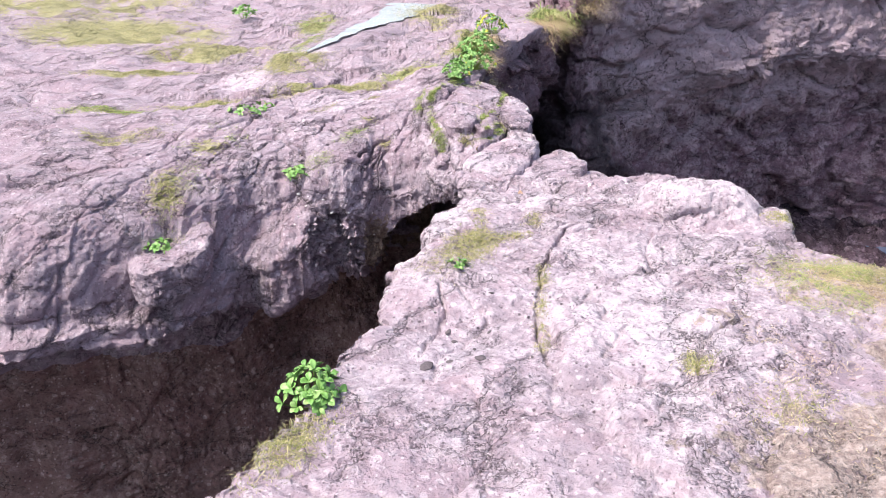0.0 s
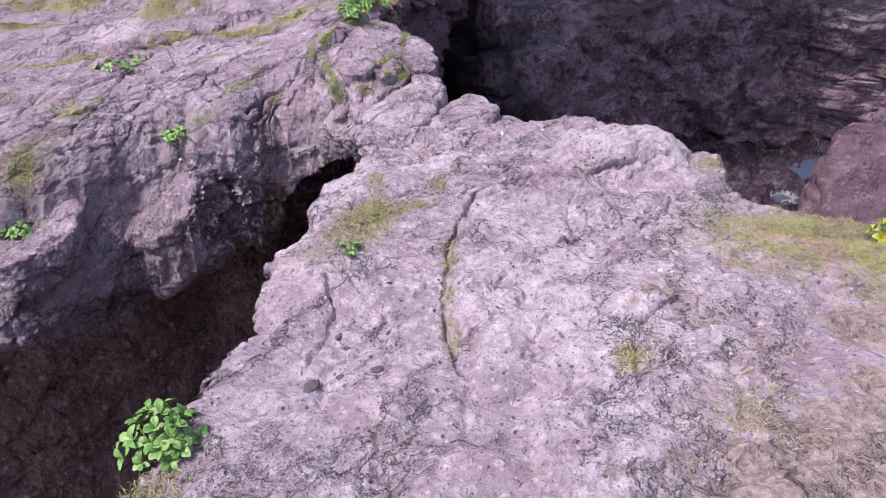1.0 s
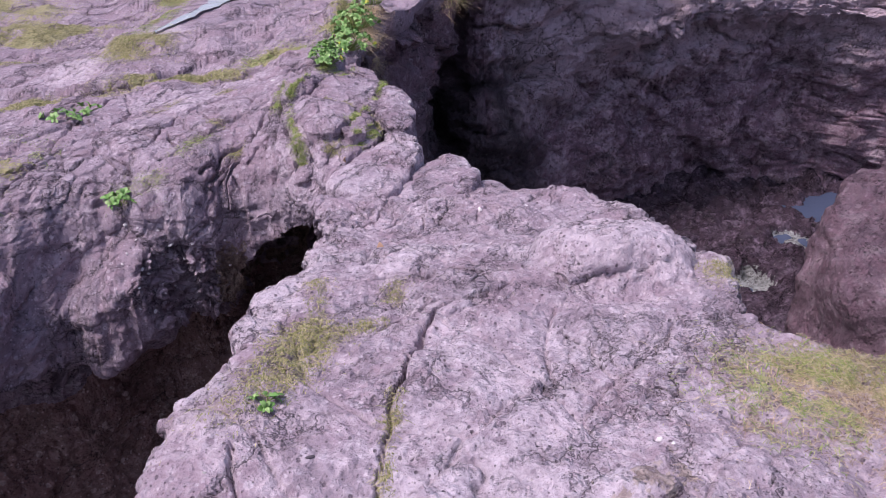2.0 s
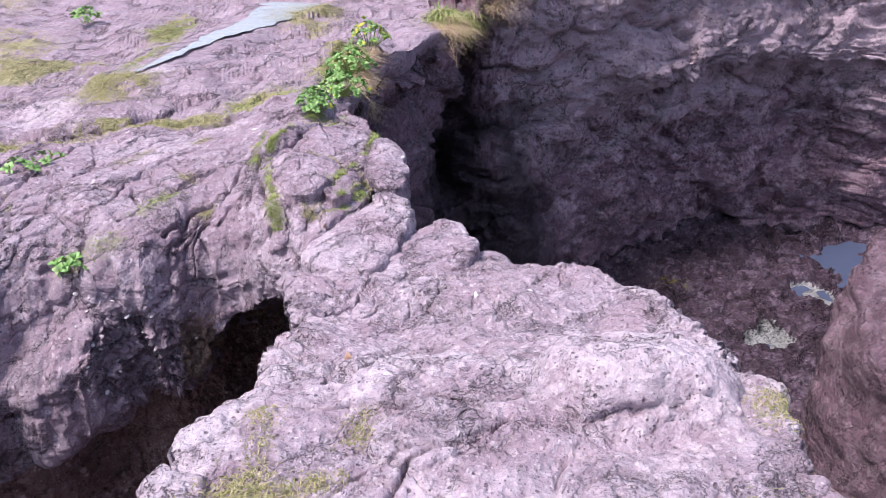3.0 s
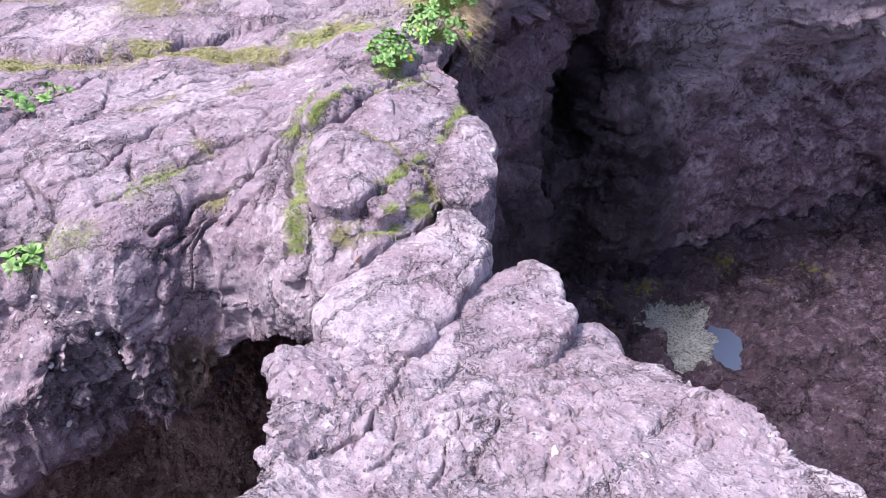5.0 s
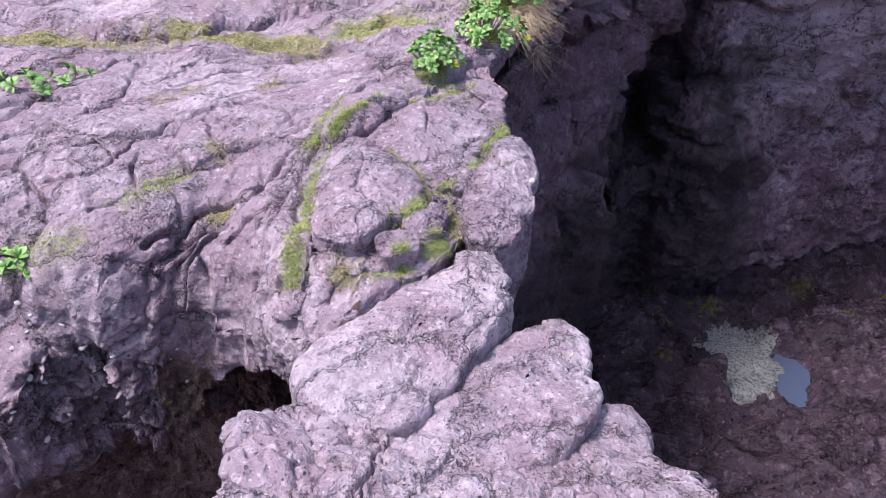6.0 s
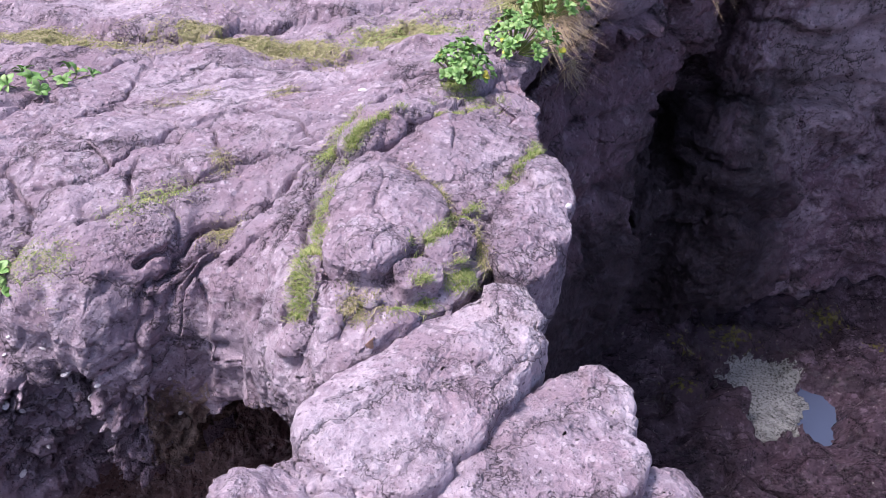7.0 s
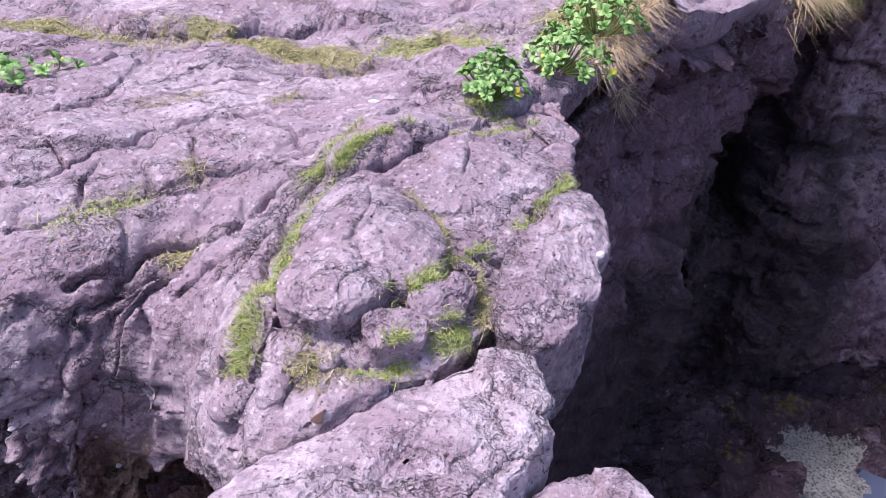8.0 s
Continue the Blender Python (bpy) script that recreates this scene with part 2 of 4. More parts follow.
def line_distance(x, y, *pts):
    """How far the places (x, y) lie from a line through pts, in plan."""
    best = np.full(np.broadcast(x, y).shape, 1e9)
    for (ax, ay), (bx, by) in zip(pts, pts[1:]):
        t = np.clip(((x - ax) * (bx - ax) + (y - ay) * (by - ay)) / ((bx - ax) ** 2 + (by - ay) ** 2), 0, 1)
        best = np.minimum(best, np.hypot(x - ax - t * (bx - ax), y - ay - t * (by - ay)))
    return best


def blob(x, y, cx, cy, rx, ry):
    """1 inside a soft round patch, 0 outside."""
    return np.exp(-(((x - cx) / rx) ** 2 + ((y - cy) / ry) ** 2))


def part(name, data, parent=None, label="", m=None):
    ob = new(name, data)
    if parent:
        ob.parent = parent
    if m is not None:
        ob.matrix_basis = m
    if label:
        ob["label"] = label
    return ob


def ridges(p, size, octaves, seed):
    """Sharp crests and rounded hollows, about 0 to 1."""
    out, amp, q = 0, 0.55, p / size
    for o in range(octaves):
        out = out + amp * (1 - np.abs(smooth_noise(q + 9.1 * o, seed + o)) * 1.6)
        q, amp = q * 2.1, amp * 0.55
    return out


def plates(p, size, count, seed):
    """Flakes with crisp edges: a height that goes in steps."""
    v = count * fbm(p, size, 4, 0.55, seed)
    f = np.floor(v)
    return (f + step(0.8, 1.0, v - f)) / count


def rough_rock(p, n, seed=0, lump=0.03, big=(0.5, 0.03, 0.04), small=(0.15, 0.012, 0.015), crisp=0.012, grain=((1, 0, 0), 1), flake=0.0, bare=(-0.3, -0.1)):
    """A surface of weathered volcanic rock: soft lumps, broken pieces of two sizes (size, depth of joints, shift), crisp roughness, flakes."""
    q = drawn(p, *grain)
    d = lump * fbm(p, 0.6, 3, 0.5, seed)
    d = d + fractured(p, q, *big, seed + 3, 0.006) * step(bare[0], bare[0] + 0.3, smooth_noise(p / (big[0] * 2.0), seed + 8))
    d = d + fractured(p, q, *small, seed + 4, 0.0035) * step(bare[1], bare[1] + 0.25, smooth_noise(p / (small[0] * 4), seed + 18))
    d = d + crisp * 0.8 * (ridges(p, 0.1, 3, seed + 60) - 0.6) * step(-0.4, 0.4, smooth_noise(p / 0.35, seed + 66)) + crisp * 0.4 * fbm(p, 0.03, 2, 0.6, seed + 70)
    if flake:
        d = d + flake * plates(p, 0.4, 4, seed + 80) + 0.4 * flake * plates(p, 0.13, 3, seed + 84)
    return p + n * d[..., None]


# ---- the rock bridge, on which the camera walks ----
def left_edge(y):
    return rail(y, (-4, -3.2), (0.5, -1.3), (1.66, -0.7), (1.86, -0.56), (2.27, -0.4), (2.78, -0.22), (3.23, -0.12), (3.74, 0.02),
                (4.08, 0.15), (4.3, 0.08), (4.6, 0.17), (4.98, 0.12), (5.27, 0.16), (5.6, 0.2))


def right_edge(y):
    return rail(y, (-4, 5), (1.8, 4.2), (2.4, 3.2), (2.75, 2.4), (2.95, 2.05), (3.25, 1.74), (3.6, 1.8), (3.85, 1.78), (4.37, 1.9), (4.9, 1.86),
                (5.1, 1.72), (5.32, 1.62), (5.6, 1.35))


def bridge_top(x, y):
    z = rail(y, (-4, 0.0), (2, 0.1), (3.75, 0.1), (4.05, 0.03), (4.3, -0.1), (4.6, -0.17), (5.0, -0.2), (5.25, -0.24), (5.42, -0.33), (5.6, -0.4))
    hump = np.exp(-(((x - 1.35) / 0.3) ** 2 + ((y - 3.8 + 0.1 * (x - 1.35)) / 0.22) ** 2) ** 3)
    swell = np.exp(-(((x - 0.66) / 0.36) ** 2 + ((y - 4.05) / 0.26) ** 2) ** 2)
    return z + 0.13 * hump + 0.05 * swell - 0.04 * blob(x, y, 1.3, 3.5, 0.25, 0.07)


SLAB_CRACKS, PLATEAU_CRACKS = [], []


def groove(lines, width, depth, *pts):
    """Notes a crack along pts in plan, to be carved by cut()."""
    lines.append((pts, width, depth))


groove(SLAB_CRACKS, 0.011, 0.065, (0.37, 2.3), (0.39, 2.66), (0.44, 3.0), (0.5, 3.18), (0.56, 3.35), (0.62, 3.46), (0.77, 3.54), (0.87, 3.6))
groove(SLAB_CRACKS, 0.012, 0.043, (-0.09, 2.37), (-0.04, 2.47), (-0.01, 2.59), (0, 2.72), (0, 2.83))
groove(SLAB_CRACKS, 0.009, 0.032, (0.58, 2.28), (0.61, 2.36), (0.7, 2.49), (0.76, 2.55))
groove(SLAB_CRACKS, 0.012, 0.049, (0.88, 2.2), (0.94, 2.34), (1.0, 2.43), (1.14, 2.51))
groove(SLAB_CRACKS, 0.008, 0.032, (0.97, 2.82), (1.09, 2.98), (1.28, 3.11), (1.45, 3.32))
groove(SLAB_CRACKS, 0.012, 0.032, (1.02, 3.29), (1.07, 3.18), (1.1, 3.02))
groove(SLAB_CRACKS, 0.011, 0.032, (0.7, 2.1), (0.62, 2.22), (0.6, 2.26))
groove(SLAB_CRACKS, 0.012, 0.043, (0.13, 3.2), (0.2, 3.37), (0.32, 3.4), (0.44, 3.43), (0.56, 3.36))
groove(SLAB_CRACKS, 0.011, 0.038, (0.44, 3.43), (0.6, 3.5), (0.74, 3.53))
groove(SLAB_CRACKS, 0.015, 0.065, (0.12, 3.77), (0.24, 3.76), (0.5, 3.76), (0.63, 3.74), (0.76, 3.71), (0.92, 3.71), (1.02, 3.71))
groove(SLAB_CRACKS, 0.013, 0.038, (1.07, 3.65), (1.13, 3.57), (1.21, 3.58), (1.33, 3.58), (1.46, 3.59))
groove(SLAB_CRACKS, 0.011, 0.043, (0.69, 3.49), (0.78, 3.52), (0.85, 3.58), (0.9, 3.62))
groove(SLAB_CRACKS, 0.022, 0.032, (0.36, 3.91), (0.42, 4.3), (0.62, 4.42), (0.84, 4.38), (0.94, 4.04), (0.97, 3.84))
groove(SLAB_CRACKS, 0.012, 0.043, (1.4, 4.1), (1.28, 4.02), (1.1, 4.0))
groove(SLAB_CRACKS, 0.009, 0.032, (1.07, 5.13), (1.15, 4.7), (1.33, 4.67))
groove(SLAB_CRACKS, 0.012, 0.065, (0.32, 4.82), (0.39, 4.88), (0.45, 4.99), (0.5, 5.19), (0.52, 5.34))
groove(SLAB_CRACKS, 0.008, 0.032, (0.47, 5.15), (0.52, 5.07), (0.59, 5.08), (0.65, 5.18))
groove(SLAB_CRACKS, 0.012, 0.055, (0.66, 5.04), (0.76, 5.12), (0.82, 5.19), (0.96, 5.23), (1.11, 5.28), (1.23, 5.27), (1.35, 5.26))
groove(SLAB_CRACKS, 0.009, 0.043, (0.47, 4.8), (0.55, 4.9), (0.63, 4.99), (0.71, 5.03))
groove(SLAB_CRACKS, 0.009, 0.043, (0.63, 4.76), (0.67, 4.85), (0.69, 4.92), (0.71, 5.03))
groove(SLAB_CRACKS, 0.009, 0.038, (0.77, 4.84), (0.83, 4.96), (0.83, 5.07))
groove(SLAB_CRACKS, 0.008, 0.038, (1.18, 4.84), (1.29, 4.89), (1.42, 4.97), (1.5, 5.08))
groove(SLAB_CRACKS, 0.008, 0.032, (1.42, 5.02), (1.49, 5.26))
groove(SLAB_CRACKS, 0.008, 0.032, (0.99, 5.0), (1.06, 5.06), (1.13, 5.18))
groove(SLAB_CRACKS, 0.008, 0.032, (1.07, 4.81), (1.06, 4.92), (1.0, 4.97))
groove(SLAB_CRACKS, 0.011, 0.038, (0.3, 4.55), (0.55, 4.62), (0.8, 4.7), (1.0, 4.66))
groove(SLAB_CRACKS, 0.011, 0.038, (1.3, 4.3), (1.45, 4.55), (1.7, 4.6))


def cut(p, n, lines, shoulder=0.38, deep=1.0):
    """Carves narrow cracks into a surface, along lines in plan that wander a little."""
    x = p[..., 0] + 0.02 * fbm(p, 0.12, 2, 0.5, 91)
    y = p[..., 1] + 0.02 * fbm(p, 0.12, 2, 0.5, 93)
    d = 0 * x
    wide = 0.7 + 0.6 * np.abs(fbm(p, 0.1, 2, 0.6, 95))
    for pts, width, depth in lines:
        lo, hi = np.min(pts, 0) - 0.3, np.max(pts, 0) + 0.3
        k = (x > lo[0]) & (x < hi[0]) & (y > lo[1]) & (y < hi[1])
        e = line_distance(x[k], y[k], *pts)
        d[k] = np.maximum(d[k], deep * depth * ((1 - shoulder) * np.clip(1 - e / (0.8 * width * wide[k]), 0, 1) + shoulder * np.exp(-e / 0.05)))
    return p - n * d[..., None]


def build_bridge():
    y = np.concatenate([np.linspace(-4, 1.0, 50)[:-1], np.linspace(1.0, 5.6, 740)])[:, None]
    xl, xr = left_edge(y), right_edge(y)
    deep = rail(y, (3.9, 4.5), (4.6, 1.3), (5.6, 0.8))
    wall = np.linspace(1, 0, 60)[None, :] ** 1.7
    top = np.linspace(0, 1, 390)[None, :]
    turn = np.linspace(0, math.pi / 2, 9)[None, 1:-1]
    r = 0.05
    rag = 0.05 * fbm(np.stack([y, y * 0, y * 0], -1), 0.25, 5, 0.7, 5)

    def side(x_edge, sign):
        zt = bridge_top(x_edge + sign * r, y) - r
        x = x_edge + sign * (0.05 * wall * deep + 0.3 * wall ** 3 * np.minimum(deep, 1.5))
        xs = x_edge + sign * r * (1 - np.cos(turn))
        zs = zt + r * np.sin(turn)
        return np.concatenate([x, xs], 1), np.concatenate([zt - wall * deep, zs + 0 * y], 1)

    lx, lz = side(xl + rag, 1)
    rx, rz = side(xr + rag[::-1], -1)
    tx = (xl + rag + r) * (1 - top) + (xr + rag[::-1] - r) * top
    x = np.concatenate([lx, tx, rx[:, ::-1]], 1)
    z = np.concatenate([lz, bridge_top(tx, y), rz[:, ::-1]], 1)
    p = np.stack([x, y + 0 * x, z], -1)
    p[-1, :, 2] -= 1.5
    n = -grid_normals(p)
    q = rough_rock(p, n, 1, 0.03, (0.5, 0.025, 0.03), (0.16, 0.012, 0.014), 0.012, flake=0.02)
    far = step(3.9, 4.4, p[..., 1:2])
    q = q * (1 - far) + rough_rock(p, n, 1, 0.035, (0.36, 0.045, 0.045), (0.12, 0.022, 0.02), 0.014, ((0.87, 0.5, 0), 0.75), 0.025) * far
    q = cut(q, n, SLAB_CRACKS, 0.12, 1.1)
    x, y = p[..., 0], p[..., 1]
    bleached_lit = 0.8 * blob(x, y, 0.75, 2.7, 0.45, 0.7) + 1.1 * blob(x, y, 1.35, 3.8, 0.32, 0.25) + 1.2 * blob(x, y, 0.66, 4.08, 0.36, 0.26) + 0.6 * blob(x, y, 0.05, 2.45, 0.2, 0.2) - 0.5 * blob(x, y, 0.4, 3.2, 0.2, 0.2)
    rim = step(0.12, 0.0, right_edge(y) - x) * step(3.0, 3.6, y) + step(0.16, 0.0, x - left_edge(y)) * step(2.9, 3.2, y) * step(4.6, 4.2, y)
    bleached_lit = bleached_lit + 2.4 * rim * step(-0.15, 0.2, fbm(p, 0.16, 3, 0.6, 35))
    ragged = 0.4 * fbm(p, 0.35, 5, 0.65, 33)
    earthy = 0.85 * step(0.45, 0.1, line_distance(x, y, (1.5, 0.6), (1.45, 1.7), (1.6, 2.35), (2.2, 2.6), (3, 2.3)) + ragged) * (z > -0.2)
    mossy = 0.0 * x
    return tagged(part("rock_bridge", grid_mesh("rock_bridge", q, ROCK_PALE, bleached_lit=bleached_lit, earthy=earthy, mossy=mossy)),
                  "weathered pale purple volcanic rock bridge over a dark chasm", "rock bridge", kind="structure")


# ---- the plateau beyond the chasm ----
def plateau_edge(x):
    return rail(x, (-14, 3.0), (-5, 4.0), (-3, 4.55), (-2.6, 4.75), (-2.15, 5.1), (-1.85, 5.45), (-1.6, 5.8), (-1.15, 5.93), (-0.75, 5.97), (-0.4, 5.95), (-0.1, 5.93), (0.05, 5.85), (0.2, 5.74), (0.35, 5.84), (0.5, 6.05),
                (0.7, 6.3), (1.2, 7)) + 0.09 * fbm(np.stack([x, 0 * x, 0 * x], -1), 0.45, 4, 0.6, 21) * step(0.2, -0.1, x)


def plateau_top(x, y):
    e = np.maximum(y - plateau_edge(x), 0)
    inland = rail(x, (-14, 0.4), (-5, -0.3), (-3, -0.36), (-1.5, -0.24), (-0.6, -0.2), (-0.3, -0.12), (0.3, -0.12), (1, -0.2))
    drop = rail(x, (-14, 0.6), (-3, 0.55), (-2.45, 0.6), (-2.1, 0.75), (-1.7, 0.45), (-1.2, 0.15), (-0.7, 0.2), (-0.5, 0.36), (-0.3, 0.38), (-0.1, 0.15), (0.1, 0.12), (0.4, 0.1), (0.8, 0.05))
    z = inland - drop * np.exp(-e / 0.3) - 0.2 * np.exp(-e / 0.07) * step(0.35, 0.0, x)
    z = z + 0.07 * blob(x, y, -0.05, 7.2, 0.5, 0.5) + 0.01 * blob(x, y, 0.3, 6.4, 0.45, 0.4)
    return z + 0.02 * np.maximum(y - 11, 0) - 0.08 * np.exp(-(((y - 8.4) / 0.2) ** 2)) * step(0.2, -0.4, x) + 0.14 * blob(x, y, -0.7, 9.4, 0.7, 0.7) + 0.28 * blob(x, y, 0.5, 9.4, 0.6, 0.7)


groove(PLATEAU_CRACKS, 0.016, 0.08, (-1.25, 6.3), (-1.1, 6.35), (-1.07, 6.46), (-1.06, 6.65), (-0.99, 6.75), (-0.98, 6.88), (-0.93, 7.02))
groove(PLATEAU_CRACKS, 0.016, 0.05, (-1.48, 6.8), (-1.45, 6.92), (-1.39, 7.11), (-1.43, 7.32))
groove(PLATEAU_CRACKS, 0.018, 0.08, (-0.96, 6.15), (-0.89, 6.22), (-0.82, 6.36), (-0.7, 6.49), (-0.64, 6.61), (-0.56, 6.72), (-0.45, 6.8), (-0.29, 6.86))
groove(PLATEAU_CRACKS, 0.018, 0.08, (-0.68, 6.1), (-0.63, 6.18), (-0.58, 6.3), (-0.49, 6.38), (-0.39, 6.42), (-0.29, 6.47))
groove(PLATEAU_CRACKS, 0.018, 0.09, (-0.38, 6.43), (-0.38, 6.51), (-0.35, 6.61), (-0.29, 6.72), (-0.26, 6.77))
groove(PLATEAU_CRACKS, 0.012, 0.06, (-0.33, 6.45), (-0.28, 6.56), (-0.25, 6.71))
groove(PLATEAU_CRACKS, 0.012, 0.06, (-0.38, 6.22), (-0.34, 6.29), (-0.26, 6.31), (-0.21, 6.36))
groove(PLATEAU_CRACKS, 0.014, 0.08, (-0.42, 5.95), (-0.45, 6.09), (-0.48, 6.14), (-0.51, 6.18), (-0.46, 6.24), (-0.43, 6.28))
groove(PLATEAU_CRACKS, 0.013, 0.07, (-0.55, 5.95), (-0.55, 6.13), (-0.48, 6.22), (-0.45, 6.27))
groove(PLATEAU_CRACKS, 0.013, 0.07, (-0.6, 5.95), (-0.61, 6.09), (-0.58, 6.14), (-0.52, 6.21))
groove(PLATEAU_CRACKS, 0.013, 0.07, (-0.68, 5.95), (-0.66, 6.05), (-0.62, 6.14), (-0.57, 6.22), (-0.52, 6.27))
groove(PLATEAU_CRACKS, 0.013, 0.06, (-0.87, 6.34), (-0.93, 6.45), (-0.98, 6.59))
groove(PLATEAU_CRACKS, 0.015, 0.06, (-0.6, 6.62), (-0.7, 6.73), (-0.79, 6.88))
groove(PLATEAU_CRACKS, 0.014, 0.05, (-1.59, 6.64), (-1.45, 6.67), (-1.24, 6.64), (-1.04, 6.52))
groove(PLATEAU_CRACKS, 0.025, 0.07, (-0.08, 5.95), (-0.07, 6.04), (-0.09, 6.15), (-0.12, 6.29), (-0.17, 6.42), (-0.2, 6.59), (-0.18, 6.74), (-0.13, 6.83))
groove(PLATEAU_CRACKS, 0.014, 0.06, (-0.2, 6.0), (-0.22, 6.12), (-0.21, 6.3), (-0.2, 6.4))
groove(PLATEAU_CRACKS, 0.012, 0.05, (-0.3, 6.0), (-0.3, 6.15), (-0.26, 6.31))
groove(PLATEAU_CRACKS, 0.016, 0.06, (-0.29, 6.86), (-0.38, 6.9), (-0.5, 7.02), (-0.75, 7.1))
groove(PLATEAU_CRACKS, 0.02, 0.06, (-0.38, 6.9), (-0.27, 6.93), (-0.22, 7.1), (-0.15, 7.3))
groove(PLATEAU_CRACKS, 0.02, 0.07, (-1.9, 5.9), (-1.8, 6.4), (-1.75, 7.0), (-1.6, 7.6))
groove(PLATEAU_CRACKS, 0.016, 0.06, (-1.15, 6.0), (-1.2, 6.2), (-1.4, 6.35), (-1.7, 6.4))
groove(PLATEAU_CRACKS, 0.016, 0.05, (-0.93, 7.02), (-0.8, 7.3), (-0.55, 7.45), (-0.2, 7.55), (0.15, 7.65))
groove(PLATEAU_CRACKS, 0.016, 0.05, (-1.2, 7.3), (-1.0, 7.55), (-0.6, 7.8), (-0.2, 7.9))
groove(PLATEAU_CRACKS, 0.02, 0.06, (0.3, 7.45), (0.38, 7.65), (0.3, 7.9))
groove(PLATEAU_CRACKS, 0.02, 0.07, (-2.6, 5.6), (-2.4, 6.1), (-2.3, 6.7), (-2.0, 7.2))
groove(PLATEAU_CRACKS, 0.018, 0.05, (-2.9, 6.8), (-2.4, 6.9), (-2.0, 6.9))
STREAM = [(-0.4, 13.8), (-0.97, 11.94), (-1.22, 11.1), (-1.38, 10.5), (-1.5, 10.0), (-1.64, 9.35)]
MEADOW = [  # soft green patches on the plateau: middle, half lengths, strength
    (-1.1, 8.02, 0.75, 0.14, 1.0), (-0.35, 8.3, 0.32, 0.24, 1.0), (-2.3, 7.85, 0.6, 0.14, 0.9), (-1.75, 9.0, 0.36, 0.42, 1.0), (-1.85, 10.6, 0.22, 1.1, 1.0), (-3.2, 10.6, 0.9, 0.6, 1.0), (-4.8, 11.8, 1.6, 1.2, 1.0),
    (-2.0, 12.6, 0.3, 1.0, 1.0), (-7.5, 14.5, 3, 2.4, 1.0), (-3.6, 9.3, 0.8, 0.16, 0.9), (-2.0, 6.3, 0.2, 0.3, 0.6), (-2.15, 5.55, 0.12, 0.25, 0.6), (-2.9, 6.6, 0.4, 0.15, 0.6), (-3.3, 7.6, 0.6, 0.1, 0.7),
    (0.3, 9.0, 0.3, 0.5, 0.9), (-0.2, 12.6, 0.5, 1.2, 0.8),
]


def cliff_line(y):
    return rail(y, (5.9, 0.4), (6.2, 0.5), (6.5, 0.62), (6.9, 0.62), (7.2, 0.55), (7.6, 0.46), (8.0, 0.36), (8.4, 0.42), (9.2, 0.6), (10.2, 0.85), (11.5, 1.35), (12.4, 1.9), (40, 2.2))


